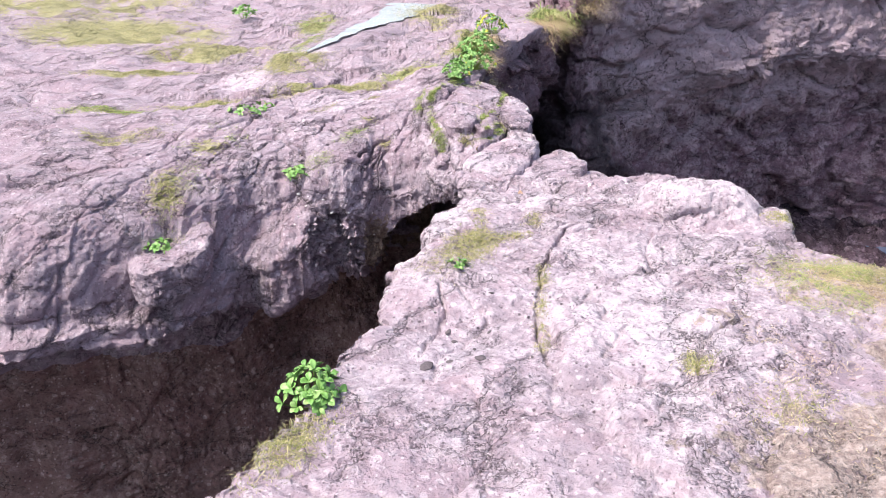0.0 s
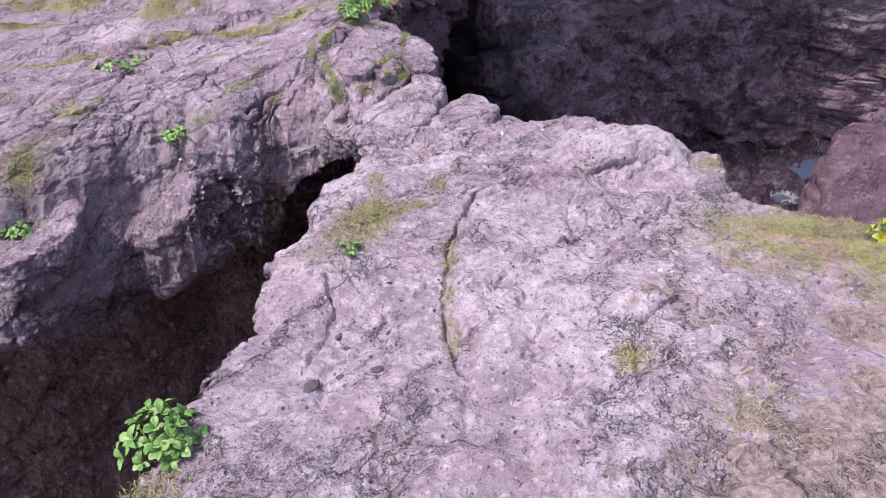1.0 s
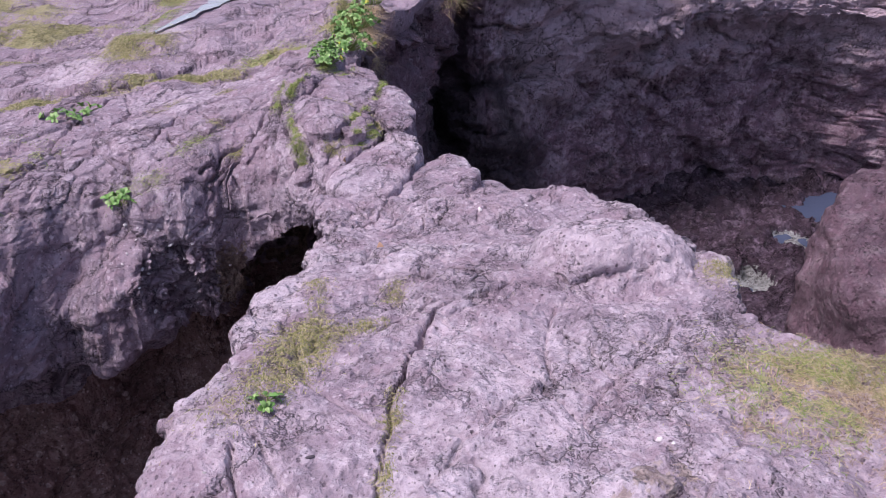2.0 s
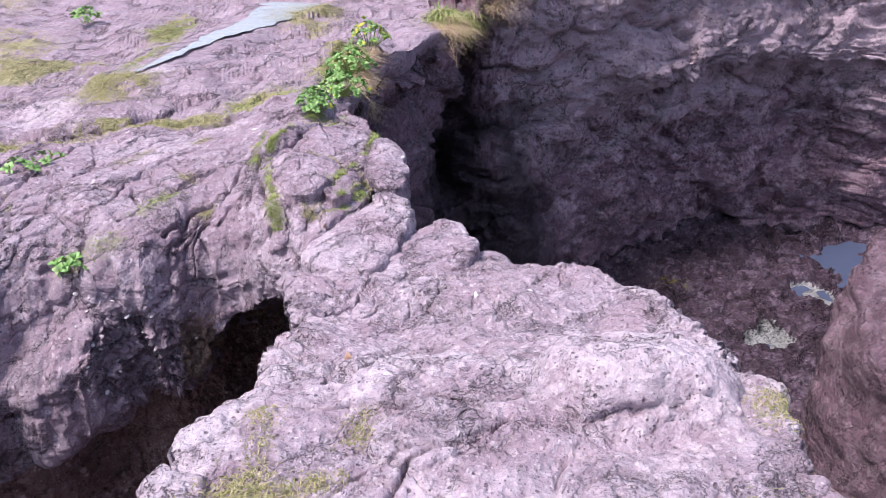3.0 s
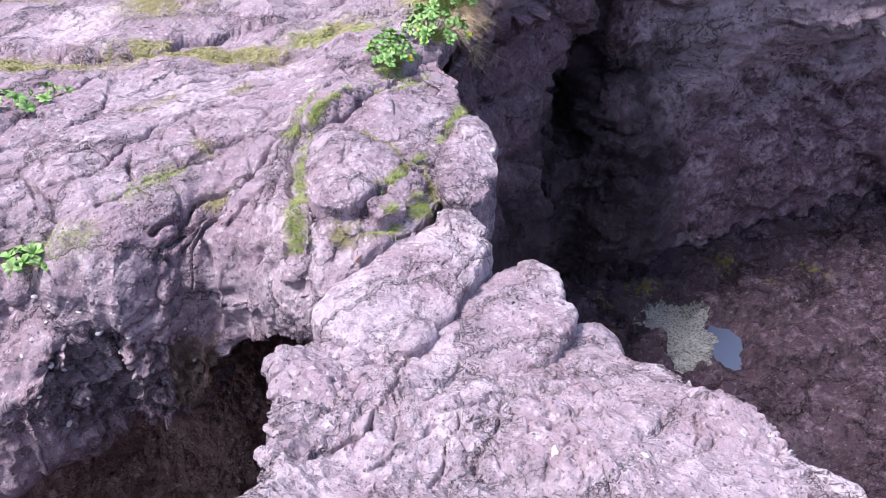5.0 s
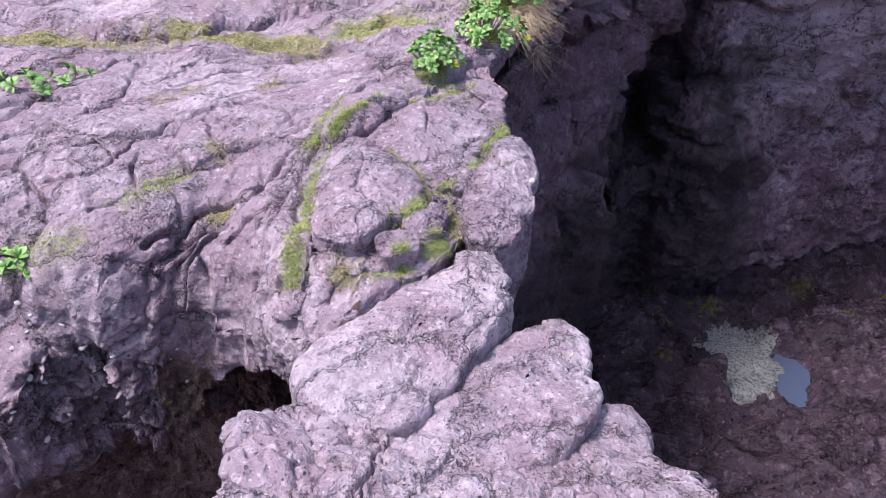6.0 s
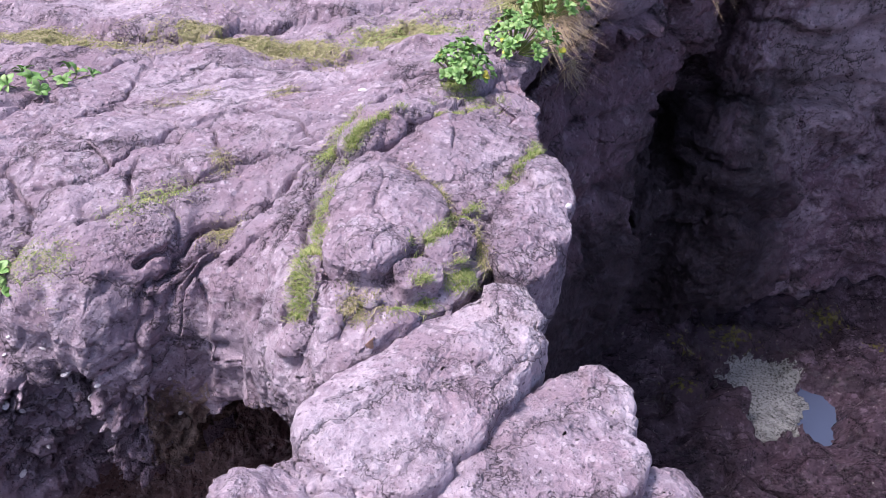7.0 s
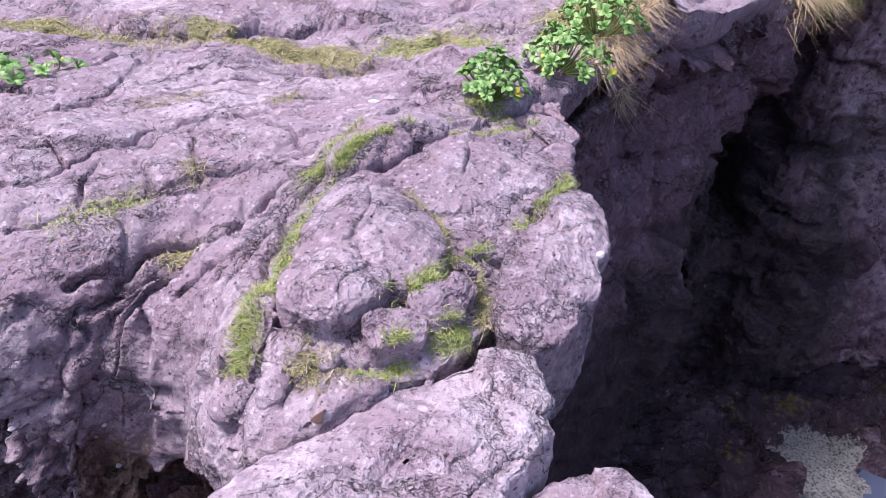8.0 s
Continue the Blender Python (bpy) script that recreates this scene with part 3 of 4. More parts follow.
def build_plateau():
    x = np.concatenate([np.linspace(-14, -3.2, 150)[:-1], np.linspace(-3.2, -1.7, 140)[:-1], np.linspace(-1.7, 0.0, 270)[:-1], np.linspace(0, 1, 100), 1 + np.linspace(0, 1, 41)[1:]])[:, None]
    inland = np.linspace(0, 1, 340)[1:] ** 2.2 * 30
    e = np.concatenate([inland[inland > 2.62][::-1], np.linspace(0, 2.6, 390)[::-1]])[None, :]
    over = np.clip(x - 1, 0, 1)
    cx = np.minimum(x, 1.0)
    y = plateau_edge(np.where(cx > 0, 0.5 * cx, cx) + 0 * e) + e
    ex = np.where(cx > 0, cx * cliff_line(y), cx + 0 * e)
    z = plateau_top(ex, y)
    # the columns past the cliff's line bend down over its edge
    ex = ex + 0.1 * np.sin(np.minimum(over * 6, 1.57)) - 0.45 * over
    z = z - 0.1 * (1 - np.cos(np.minimum(over * 6, 1.57))) - 0.7 * np.maximum(over - 0.15, 0)
    t = np.linspace(0, 1, 290)[None, 1:]
    lip = rail(x, (-14, 0.4), (-3, 0.25), (-2.3, 0.3), (-1.9, 0.35), (-1.6, 0.8), (-1.45, 0.98), (-1.05, 0.95), (-1.0, 0.78), (-0.9, 0.8), (-0.75, 0.9), (-0.62, 0.8), (-0.5, 0.45), (-0.4, 0.28), (0.1, 0.25), (1, 0.5))
    under = rail(x, (-14, 1.4), (-3, 1.4), (-2.2, 1.3), (-1.6, 1.2), (-0.9, 1.1), (-0.45, 1.5), (0.1, 1.7), (1, 0.4))
    d = t ** 1.5 * 4.4
    bulge = rail(x, (-2.4, 0.15), (-1.9, 0.1), (-1.6, 0.12), (-1.45, 0.34), (-1.25, 0.38), (-1.05, 0.3), (-0.96, -0.05), (-0.82, -0.1), (-0.7, 0.05), (-0.5, -0.05), (0, 0))
    yw = y[:, -1:] + under * step(lip * 0.85, lip * 1.3 + 0.1, d) - bulge * step(0.05, 0.45, d / lip) * (1 - step(0.85, 1.25, d / lip))
    xw = ex[:, -1:] + 0 * d
    p = np.stack([np.concatenate([ex, xw], 1), np.concatenate([y, yw], 1), np.concatenate([z, z[:, -1:] - d], 1)], -1)
    n = grid_normals(p)
    if n[100, 100, 2] < 0:
        n = -n
    down = np.concatenate([0 * e[0], d[0]])[None, :]
    wall = step(0.08, 0.4, down)[..., None]
    # three stretches, each with its own kind of breakage: far ground, the near slope with its slanting slabs, the broken face
    el = np.concatenate([e[0], 0 * d[0]])
    a, b, c = int(np.sum(el > 2.0)), int(np.sum(el > 1.3)), e.shape[1]
    q = p.copy()
    q[:, :b] = rough_rock(p[:, :b], n[:, :b], 3, 0.07, (0.8, 0.05, 0.06), (0.26, 0.02, 0.025), 0.002, ((0.94, 0.34, 0), 0.45), 0.03, (-0.6, -0.3))
    end = c + 40
    top = rough_rock(p[:, a:end], n[:, a:end], 2, 0.035, (0.36, 0.03, 0.036), (0.13, 0.014, 0.017), 0.011, ((0.56, 0.56, 0.61), 0.3), 0.012, (-0.6, -0.35))
    w = step(1.3, 2.0, el[a:b])[None, :, None]
    q[:, a:b] = top[:, :b - a] * (1 - w) + q[:, a:b] * w
    q[:, b:c] = top[:, b - a:c - a]
    f, fn, fd = p[:, c:], n[:, c:], down[:, c:]
    rubble = step(-0.25, 0.1, smooth_noise(f / 0.45, 71)) * step(-1.75, -1.35, f[..., 0]) + 0.25
    smooth = step(-1.55, -1.4, f[..., 0]) * step(-0.98, -1.08, f[..., 0]) * step(0.2, 0.4, fd)
    rubble = rubble * (1 - 0.8 * smooth)
    face = 0.05 * fbm(f, 0.5, 4, 0.5, 2) + fractured(f, drawn(f, (0.6, 0.5, 0.62), 0.6), 0.3, 0.04, 0.06, 73, 0.008) * (1 - 0.5 * smooth) + 0.03 * (ridges(f, 0.08, 3, 77) - 0.6)
    face = face + rubble * (fractured(f, drawn(f, (0.6, 0.5, 0.62), 0.75), 0.1, 0.03, 0.06, 75, 0.005) + fractured(f, f, 0.045, 0.014, 0.036, 76, 0.004))
    face = f + fn * face[..., None]
    w = wall[:, c:end]
    q[:, c:end] = top[:, c - a:] * (1 - w) + face[:, :end - c] * w
    q[:, end:] = face[:, end - c:]
    q = cut(q, n * (1 - wall) * np.clip(n[..., 2:3] * 1.4 - 0.2, 0.15, 1), PLATEAU_CRACKS, 0.2, 1.0)
    px, py = p[..., 0], p[..., 1]
    bed = step(0.6, 0.3, line_distance(px, py, *STREAM)) * (np.arange(p.shape[1]) < c)[None, :]
    q[..., 2] = q[..., 2] * (1 - bed) + (-0.125 + 0.25 * (q[..., 2] - p[..., 2])) * bed
    mossy = np.max([w * np.exp(-(((px - a) / rx) ** 2 + ((py - b) / ry) ** 2) ** 2) for a, b, rx, ry, w in MEADOW], 0)
    mossy = 0.95 * mossy * (1 - wall[..., 0]) * (0.6 + 0.6 * step(-0.5, 0.0, fbm(p, 0.4, 3, 0.6, 210)))
    bleached_lit = 0.9 * blob(px, py, -0.05, 6.0, 0.14, 0.2) + 0.9 * blob(px, py, -2.1, 8.8, 0.3, 0.3) + 0.9 * blob(px, py, -1.5, 9.7, 0.25, 0.3) + 0.5 * blob(px, py, -1.2, 7.3, 0.4, 0.3)
    # less pale far back and to the far left
    bleached_lit = bleached_lit + 1.3 * blob(px, py, -2.35, 8.6, 0.4, 0.4) + 1.2 * blob(px, py, -1.45, 9.4, 0.2, 0.3) - 0.4 * step(7.6, 9.0, py) - 0.4 * step(-1.4, -2.6, px)
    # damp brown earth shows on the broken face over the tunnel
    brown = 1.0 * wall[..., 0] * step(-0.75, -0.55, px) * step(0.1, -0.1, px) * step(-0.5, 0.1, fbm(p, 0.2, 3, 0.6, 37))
    cols = e.shape[1] + 120
    ground = part("ground", grid_mesh("ground", q[:, :cols], ROCK_PLATEAU, mossy=mossy[:, :cols], bleached_lit=bleached_lit[:, :cols], brown=brown[:, :cols]))
    tagged(ground, "purple volcanic rock plateau with mossy cracks and an overhanging edge", "rock ground", kind="structure")
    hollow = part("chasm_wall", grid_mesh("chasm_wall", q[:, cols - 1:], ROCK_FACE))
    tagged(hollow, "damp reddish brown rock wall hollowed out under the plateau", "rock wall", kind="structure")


# ---- cliff and gorge ----
def build_cliff():
    tops = [(0.5, 6.3, -0.75), (0.4, 7.6, -0.5), (0.4, 8.4, -0.4), (0.55, 9.2, -0.4), (0.8, 10.2, -0.35), (1.3, 11.5, -0.3), (1.75, 12.5, -0.25),
            (2.3, 12.4, -0.1), (3.4, 13.2, 0.05), (5.2, 14.2, -0.1), (7.5, 15.2, -0.2), (9.4, 15.9, -0.4), (13, 15.5, 0), (20, 9, 0), (24, -4, 0)]
    feet = [(0.6, 6.8, -5.2), (0.8, 7.8, -5.2), (0.9, 8.6, -5.2), (1.0, 9.4, -5.2), (1.15, 10.4, -5.1), (1.6, 11.7, -5.0), (1.9, 12.7, -4.7),
            (2.6, 12.7, -4.6), (3.7, 13.7, -4.5), (5.5, 14.8, -4.4), (7.3, 15.9, -4.2), (9.9, 16.2, -4.3), (12.8, 15.5, -5), (19, 8.5, -5), (23, -4, -5)]
    k = np.linspace(0, len(tops) - 1, 15)
    s = np.concatenate([np.linspace(0, 11, 560), np.linspace(11, 14, 60)[1:]])
    w = 0.18
    T = np.stack([sum(np.interp(s + o * w, k, [a[i] for a in tops]) for o in (-1, 0, 1)) / 3 for i in range(3)], -1)[:, None]
    F = np.stack([sum(np.interp(s + o * w, k, [a[i] for a in feet]) for o in (-1, 0, 1)) / 3 for i in range(3)], -1)[:, None]
    rise = step(6.4, 7.4, s)[:, None, None]
    t = np.linspace(0, 1, 340)[None, :, None]
    v = -0.4 * rise + (1.25 + 0.4 * rise) * t
    p = T * (1 - v) + F * v
    out = np.array((0.5, -0.85, 0))
    # hollow of the niche, and the ledges
    sx = s[:, None]
    vv = v[..., 0]
    niche = step(5.18, 5.34, sx) * step(6.36, 6.22, sx) * step(0.28, 0.32, vv) * step(0.6, 0.54, vv)
    channel = step(5.55, 5.75, sx) * step(6.4, 6.25, sx) * step(0.33, 0.28, vv)
    hollow = np.exp(-((sx - 3.65) / 0.4) ** 4 - ((vv - 0.12) / 0.07) ** 4)
    cave = np.exp(-((sx - 4.85) / 0.35) ** 4 - ((vv - 0.62) / 0.1) ** 4)
    ledge = 0.3 * step(0.45, 0.6, vv) * step(7.0, 8.0, sx) * (1 - step(0.75, 0.95, vv))
    over = (0.5 * step(0.0, 0.27, vv) * (1 - step(0.29, 0.4, vv)) - 0.1 * (1 - step(-0.3, 0.27, vv))) * step(8.2, 9.0, sx)
    p = p + out * (over - ledge)[..., None] + np.array((-0.35, 0.94, 0)) * (0.95 * niche + 0.35 * channel)[..., None]
    p = p + np.array((-0.95, 0.3, 0)) * (0.35 * hollow)[..., None] + np.array((-0.6, 0.8, 0)) * (0.7 * cave)[..., None]
    back = np.linspace(1, 0, 40)[None, :-1, None] ** 2
    side = step(5.0, 5.8, sx)[..., None]
    hill = p[:, :1] + back * ((1 - side) * np.array((-0.6, 0.1, -0.5)) + side * np.array((6.5, 26, 3.1)))
    p = np.concatenate([hill, p], 1)
    vv = np.concatenate([0 * back[..., 0] + 0 * sx, vv], 1)
    # skylight on the upper right is put into the colour; near wall less pale
    pale = 1.7 * step(6.6, 8.6, sx) * step(0.75, 0.2, vv) + 0.35 * step(6.4, 8.0, sx) + 0.5 * blob(sx, vv, 7.6, 0.3, 0.6, 0.25) - 1.3 * step(7.3, 5.6, sx)
    pale = pale + 1.5 * step(0.15, 0.6, fbm(p * np.array((1, 1, 0.22)), 0.3, 4, 0.6, 57)) * blob(sx, vv, 7.3, 0.15, 0.7, 0.35)
    # darker towards the cliff's foot, down the niche and along the near wall
    darker = step(0.2, 0.65, vv + 0.15 * fbm(p, 0.8, 4, 0.6, 58)) * step(8.6, 7.0, sx) + 0.4 * step(0.0, 0.1, vv) * step(5.2, 5.7, sx) * step(6.9, 6.4, sx + 0.1 * fbm(p, 0.5, 3, 0.6, 59)) + 0.36 * step(6.4, 4.8, sx)
    n = grid_normals(p)
    if n[300, 200, 1] > 0:
        n = -n
    near = 0.5 + 0.5 * step(3.0, 6.0, sx)
    d = 0.16 * near * fbm(p, 1.5, 4, 0.5, 40) + 0.09 * near * (ridges(p, 0.35, 4, 44) - 0.6) + near * fractured(p, drawn(p, (0.9, 0.42, 0.1), 0.55), 1.1, 0.12, 0.3, 46, 0.02)
    d = d + near * fractured(p, drawn(p, (0.9, 0.42, 0.1), 0.65), 0.36, 0.05, 0.09, 48, 0.012) * step(-0.3, 0.1, smooth_noise(p / 1.2, 51)) + 0.08 * near * plates(p * np.array((1, 1, 1.5)), 0.5, 4, 52)
    d = d + 0.1 * fbm(p * np.array((1, 1, 0.12)), 0.3, 3, 0.6, 49) * step(7.4, 6.6, sx) * step(3.0, 4.5, sx)
    p = p + n * d[..., None]
    return tagged(part("cliff", grid_mesh("cliff", p, ROCK_CLIFF, bleached_lit=pale, dusky=darker)), "dark volcanic cliff with a narrow niche", "cliff", kind="structure")


def gorge_height(x, y):
    z = np.maximum(-4.5 - 0.22 * np.maximum(15.5 - y, -3) - 0.1 * np.clip(x - 3.5, -3, 6), -5.12)
    dip = np.maximum(blob(x, y, 10.2, 14.8, 1.4, 1.9), blob(x, y, 4.25, 11.95, 0.3, 0.55), blob(x, y, 8.0, 12.6, 0.35, 0.6))
    ragged = fbm(np.stack([x + 0 * y, y + 0 * x, 0 * x + 0 * y], -1), 0.6, 4, 0.6, 62)
    return z - 0.42 * dip * (1 + 0.5 * ragged) - 0.3 * blob(x, y, 4.3, 11.9, 0.32, 0.6)


WATER = -5.42
SANDS = [(3.65, 12.1, 0.62, 0.85), (7.0, 12.05, 0.45, 0.5), (8.6, 13.6, 0.4, 0.5)]


def build_gorge():
    x = np.linspace(-8, 16, 480)[:, None]
    y = np.concatenate([np.linspace(-6, 7, 100)[:-1], np.linspace(7, 17, 380)])[None, :]
    p = np.stack([x + 0 * y, y + 0 * x, gorge_height(x, y)], -1)
    d = 0.12 * fbm(p, 1.3, 4, 0.55, 60) + 0.14 * (ridges(p, 0.5, 4, 63) - 0.6) + fractured(p, drawn(p, (0.87, 0.5, 0), 0.6), 0.8, 0.1, 0.2, 66, 0.02) + fractured(p, drawn(p, (0.87, 0.5, 0), 0.6), 0.27, 0.05, 0.07, 67, 0.012)
    flat = np.max([np.exp(-(((x - a) / rx) ** 2 + ((y - b) / ry) ** 2) ** 2) for a, b, rx, ry in SANDS], 0)
    ragged = np.clip(flat + 0.6 * fbm(p, 0.45, 4, 0.65, 68) * (flat > 0.02) * 4 * flat * (1 - flat), 0, 1)
    flat = step(0.35, 0.6, ragged)
    z = (p[..., 2] + d) * (1 - flat) + (WATER + 0.015 + 0.03 * fbm(p, 0.8, 2, 0.5, 69)) * flat
    p[..., 2] = z
    moss = 0.6 * np.max([blob(x, y, a, b, r, r * 0.5) for a, b, r in ((2.6, 12.5, 0.4), (3.2, 12.95, 0.6), (4.6, 13.8, 0.5), (6.0, 13.9, 0.5), (2.5, 11.6, 0.3), (5.2, 13.4, 0.3))], 0)
    # floor paled beyond x 4: sunlit wet sheen put into the colour
    return tagged(part("gorge_floor", grid_mesh("gorge_floor", p, ROCK_WET, mossy=moss, sandy=flat, bleached_lit=0.6 * step(4.0, 6.5, x) + 0 * y)), "wet dark rock floor of a tidal gorge", "rock floor", kind="structure")


def flat_mesh(name, outline, z, material):
    bm = bmesh.new()
    bm.faces.new([bm.verts.new((a, b, z)) for a, b in outline])
    me = bpy.data.meshes.new(name)
    bm.to_mesh(me)
    bm.free()
    me.materials.append(material)
    return me


def rock(name, outline, z, gx=0.0, gy=0.0, dome=0.04, depth=0.4, material=None, seed=0, amp=1.0, lean=0.05, rnd=0.08, n_around=200, n_top=56, n_side=30, crust=None):
    """A weathered block with a domed top; outline: corners in plan, round its middle."""
    c = np.mean(outline, 0)
    ang = np.array([math.atan2(b - c[1], a - c[0]) for a, b in outline])
    rad = np.array([math.hypot(a - c[0], b - c[1]) for a, b in outline])
    o = np.argsort(ang)
    ang, rad = ang[o], rad[o]
    th = np.linspace(-math.pi, math.pi, n_around, endpoint=False)
    R = sum(np.interp(th + d, np.concatenate([ang - 2 * math.pi, ang, ang + 2 * math.pi]), np.tile(rad, 3)) for d in (-0.12, 0, 0.12)) / 3
    size = R.mean()
    chip = np.exp(-((th - crust) / 0.6) ** 2) if crust is not None else 0 * th
    R = R * (1 + 0.14 * chip * fbm(np.stack([th * 0.5, th * 0, th * 0], -1), 0.12, 3, 0.7, seed))
    a = np.concatenate([np.linspace(0.02, 1 - rnd, n_top), 1 - rnd + rnd * np.sin(np.linspace(0, math.pi / 2, 16)[1:])])
    fall = np.concatenate([np.zeros(n_top), 1 - np.cos(np.linspace(0, math.pi / 2, 16)[1:])]) * rnd * size
    side = np.linspace(0, 1, n_side)[1:]
    a = np.concatenate([a, 1 - lean * side])
    fall = np.concatenate([fall, rnd * size + side * depth])
    r = a[:, None] * R[None, :]
    x, y = c[0] + r * np.cos(th), c[1] + r * np.sin(th)
    zz = z + gx * (x - c[0]) + gy * (y - c[1]) + dome * (1 - a[:, None] ** 2) - fall[:, None]
    p = np.stack([x, y, zz], -1)
    n = grid_normals(np.concatenate([p[:, -1:], p, p[:, :1]], 1))[:, 1:-1]
    if n[5, 5, 2] < 0:
        n = -n
    return part(name, grid_mesh(name, rough_rock(p, n, seed, 0.022 * amp, (0.45 * amp, 0.012 * amp, 0.03 * amp), (0.15 * amp, 0.006 * amp, 0.009 * amp), 0.009 * amp, flake=0.012 * amp, bare=(-0.2, 0.15)), material or ROCK_PALE, wrap=True,
                                bleached_lit=3.0 * chip[None, :] * (step(0.8, 0.93, a) * (fall < 0.35 * depth))[:, None]))


build_bridge()
build_plateau()
build_cliff()
build_gorge()

BLOCKS = [
    ("pale pitted rock block at the end of the bridge", [(0.17, 5.47), (0.2, 5.63), (0.3, 5.82), (0.43, 6.04), (0.55, 6.2), (0.68, 6.23), (0.75, 6.05), (0.74, 5.86), (0.67, 5.7), (0.6, 5.52), (0.53, 5.36), (0.38, 5.36)], -0.235, 0.0, 0.08, 0.04, 0.7),
    ("pale rounded rock block split by a crack", [(0.56, 5.38), (0.63, 5.61), (0.73, 5.84), (0.8, 5.97), (0.94, 6.07), (1.04, 6.04), (1.06, 5.87), (1.09, 5.74), (1.05, 5.55), (0.97, 5.4), (0.76, 5.3)], -0.31, 0.0, -0.03, 0.03, 0.7),
    ("small rounded purple boulder", [(1.03, 5.52), (1.07, 5.69), (1.14, 5.8), (1.24, 5.82), (1.3, 5.75), (1.28, 5.6), (1.16, 5.52)], -0.42, -0.1, 0.0, 0.05, 0.6),
]
for i, (label, outline, z, gx, gy, dome, depth) in enumerate(BLOCKS):
    tagged(rock("boulder", outline, z, gx, gy, dome, depth, ROCK_PALE, 70 + i, crust=(0.75, 0.55, None)[i]), label, "boulder", "blocks at the end of the bridge")

def nose_rock(label, lift, dome, depth, material, seed, lean, *outline):
    """A domed block of the plateau's nose, lying on the slope of its top."""
    c = np.mean(outline, 0)
    at = lambda dx, dy: float(plateau_top(np.array([c[0] + dx]), np.array([c[1] + dy]))[0])
    gx, gy = (at(0.12, 0) - at(-0.12, 0)) / 0.24, (at(0, 0.12) - at(0, -0.12)) / 0.24
    return tagged(rock("rock", outline, at(0, 0) + lift, gx, gy, dome, depth, material, seed, 1.0, lean), label, "rock", "rocks of the plateau's nose")


nose_rock("broad domed purple rock with grassy cracks round it", 0.03, 0.05, 0.4, ROCK_PLATEAU, 80, 0.05, (0.01, 6.66), (0.03, 6.83), (0.12, 7.0), (0.24, 7.15), (0.39, 7.22), (0.53, 7.18), (0.57, 7.08), (0.54, 6.93), (0.49, 6.78), (0.46, 6.62), (0.44, 6.52), (0.39, 6.45), (0.35, 6.49), (0.27, 6.57), (0.15, 6.63))
nose_rock("domed reddish purple rock beside dry leaves", 0.03, 0.05, 0.4, ROCK_PLATEAU, 81, 0.05, (-0.07, 6.47), (-0.08, 6.62), (-0.03, 6.72), (0.09, 6.67), (0.21, 6.59), (0.3, 6.52), (0.35, 6.43), (0.34, 6.33), (0.31, 6.22), (0.26, 6.17), (0.17, 6.22), (0.08, 6.21), (0.01, 6.18), (-0.01, 6.29), (-0.05, 6.38))
nose_rock("rounded purple rock at the edge of the gorge", 0.03, 0.05, 0.5, ROCK_PLATEAU, 82, 0.2, (0.67, 7.1), (0.73, 6.91), (0.75, 6.71), (0.75, 6.49), (0.73, 6.32), (0.67, 6.23), (0.61, 6.24), (0.53, 6.31), (0.51, 6.43), (0.51, 6.62), (0.53, 6.82), (0.58, 7.05))
nose_rock("small pale rounded rock with a round hole", 0.085, 0.04, 0.3, ROCK_PALE, 83, 0.05, (0.0, 6.09), (0.0, 6.18), (0.05, 6.25), (0.13, 6.25), (0.19, 6.21), (0.27, 6.2), (0.28, 6.15), (0.25, 6.08), (0.2, 6.01), (0.13, 5.98), (0.06, 6.0))
nose_rock("small flat purple rock between grassy cracks", 0.045, 0.03, 0.3, ROCK_PLATEAU, 84, 0.05, (0.34, 6.16), (0.38, 6.32), (0.41, 6.43), (0.46, 6.38), (0.48, 6.28), (0.46, 6.19), (0.39, 6.15))
nose_rock("small angular purple rock beside dry grass", 0.05, 0.02, 0.3, ROCK_PLATEAU, 85, 0.05, (0.27, 6.05), (0.31, 6.14), (0.37, 6.17), (0.41, 6.16), (0.37, 6.05), (0.31, 6.0))
nose_rock("low grey purple rock hump", 0.035, 0.05, 0.3, ROCK_PLATEAU, 86, 0.05, (-0.14, 6.7), (-0.17, 6.88), (-0.1, 7.07), (0.01, 7.17), (0.1, 7.18), (0.12, 7.07), (0.02, 6.95), (-0.03, 6.78), (-0.08, 6.66))
nose_rock("whitish crusted rock under the leafy bush", 0.02, 0.03, 0.3, ROCK_PALE, 87, 0.2, (0.3, 7.52), (0.35, 7.68), (0.46, 7.68), (0.54, 7.5), (0.54, 7.36), (0.42, 7.38))
for i, (x, y, r) in enumerate([(-0.02, 5.97, 0.06), (0.05, 5.95, 0.05), (-0.03, 6.05, 0.035), (0.1, 5.95, 0.04), (0.02, 5.9, 0.05), (-0.08, 5.99, 0.04), (0.15, 5.92, 0.045), (0.07, 5.86, 0.04), (-0.06, 5.92, 0.035), (0.0, 6.02, 0.03), (0.12, 5.87, 0.03), (0.22, 5.95, 0.03)]):
    nose_rock("pale angular rubble block above the tunnel mouth", 0.02, 0.015, 0.12, ROCK_PALE, 120 + i, 0.1, (x - r, y - 0.6 * r), (x - 0.7 * r, y + 0.8 * r), (x + 0.5 * r, y + r), (x + r, y), (x + 0.5 * r, y - 0.9 * r))

LEDGE = [
    ("pale cracked boulder at the lip of the overhang", [(-2.27, 4.95), (-2.2, 5.25), (-1.98, 5.5), (-1.8, 5.5), (-1.79, 5.28), (-1.95, 4.95), (-2.12, 4.85)], -0.8, 0.1, 0.1, 0.05, 0.25),
]
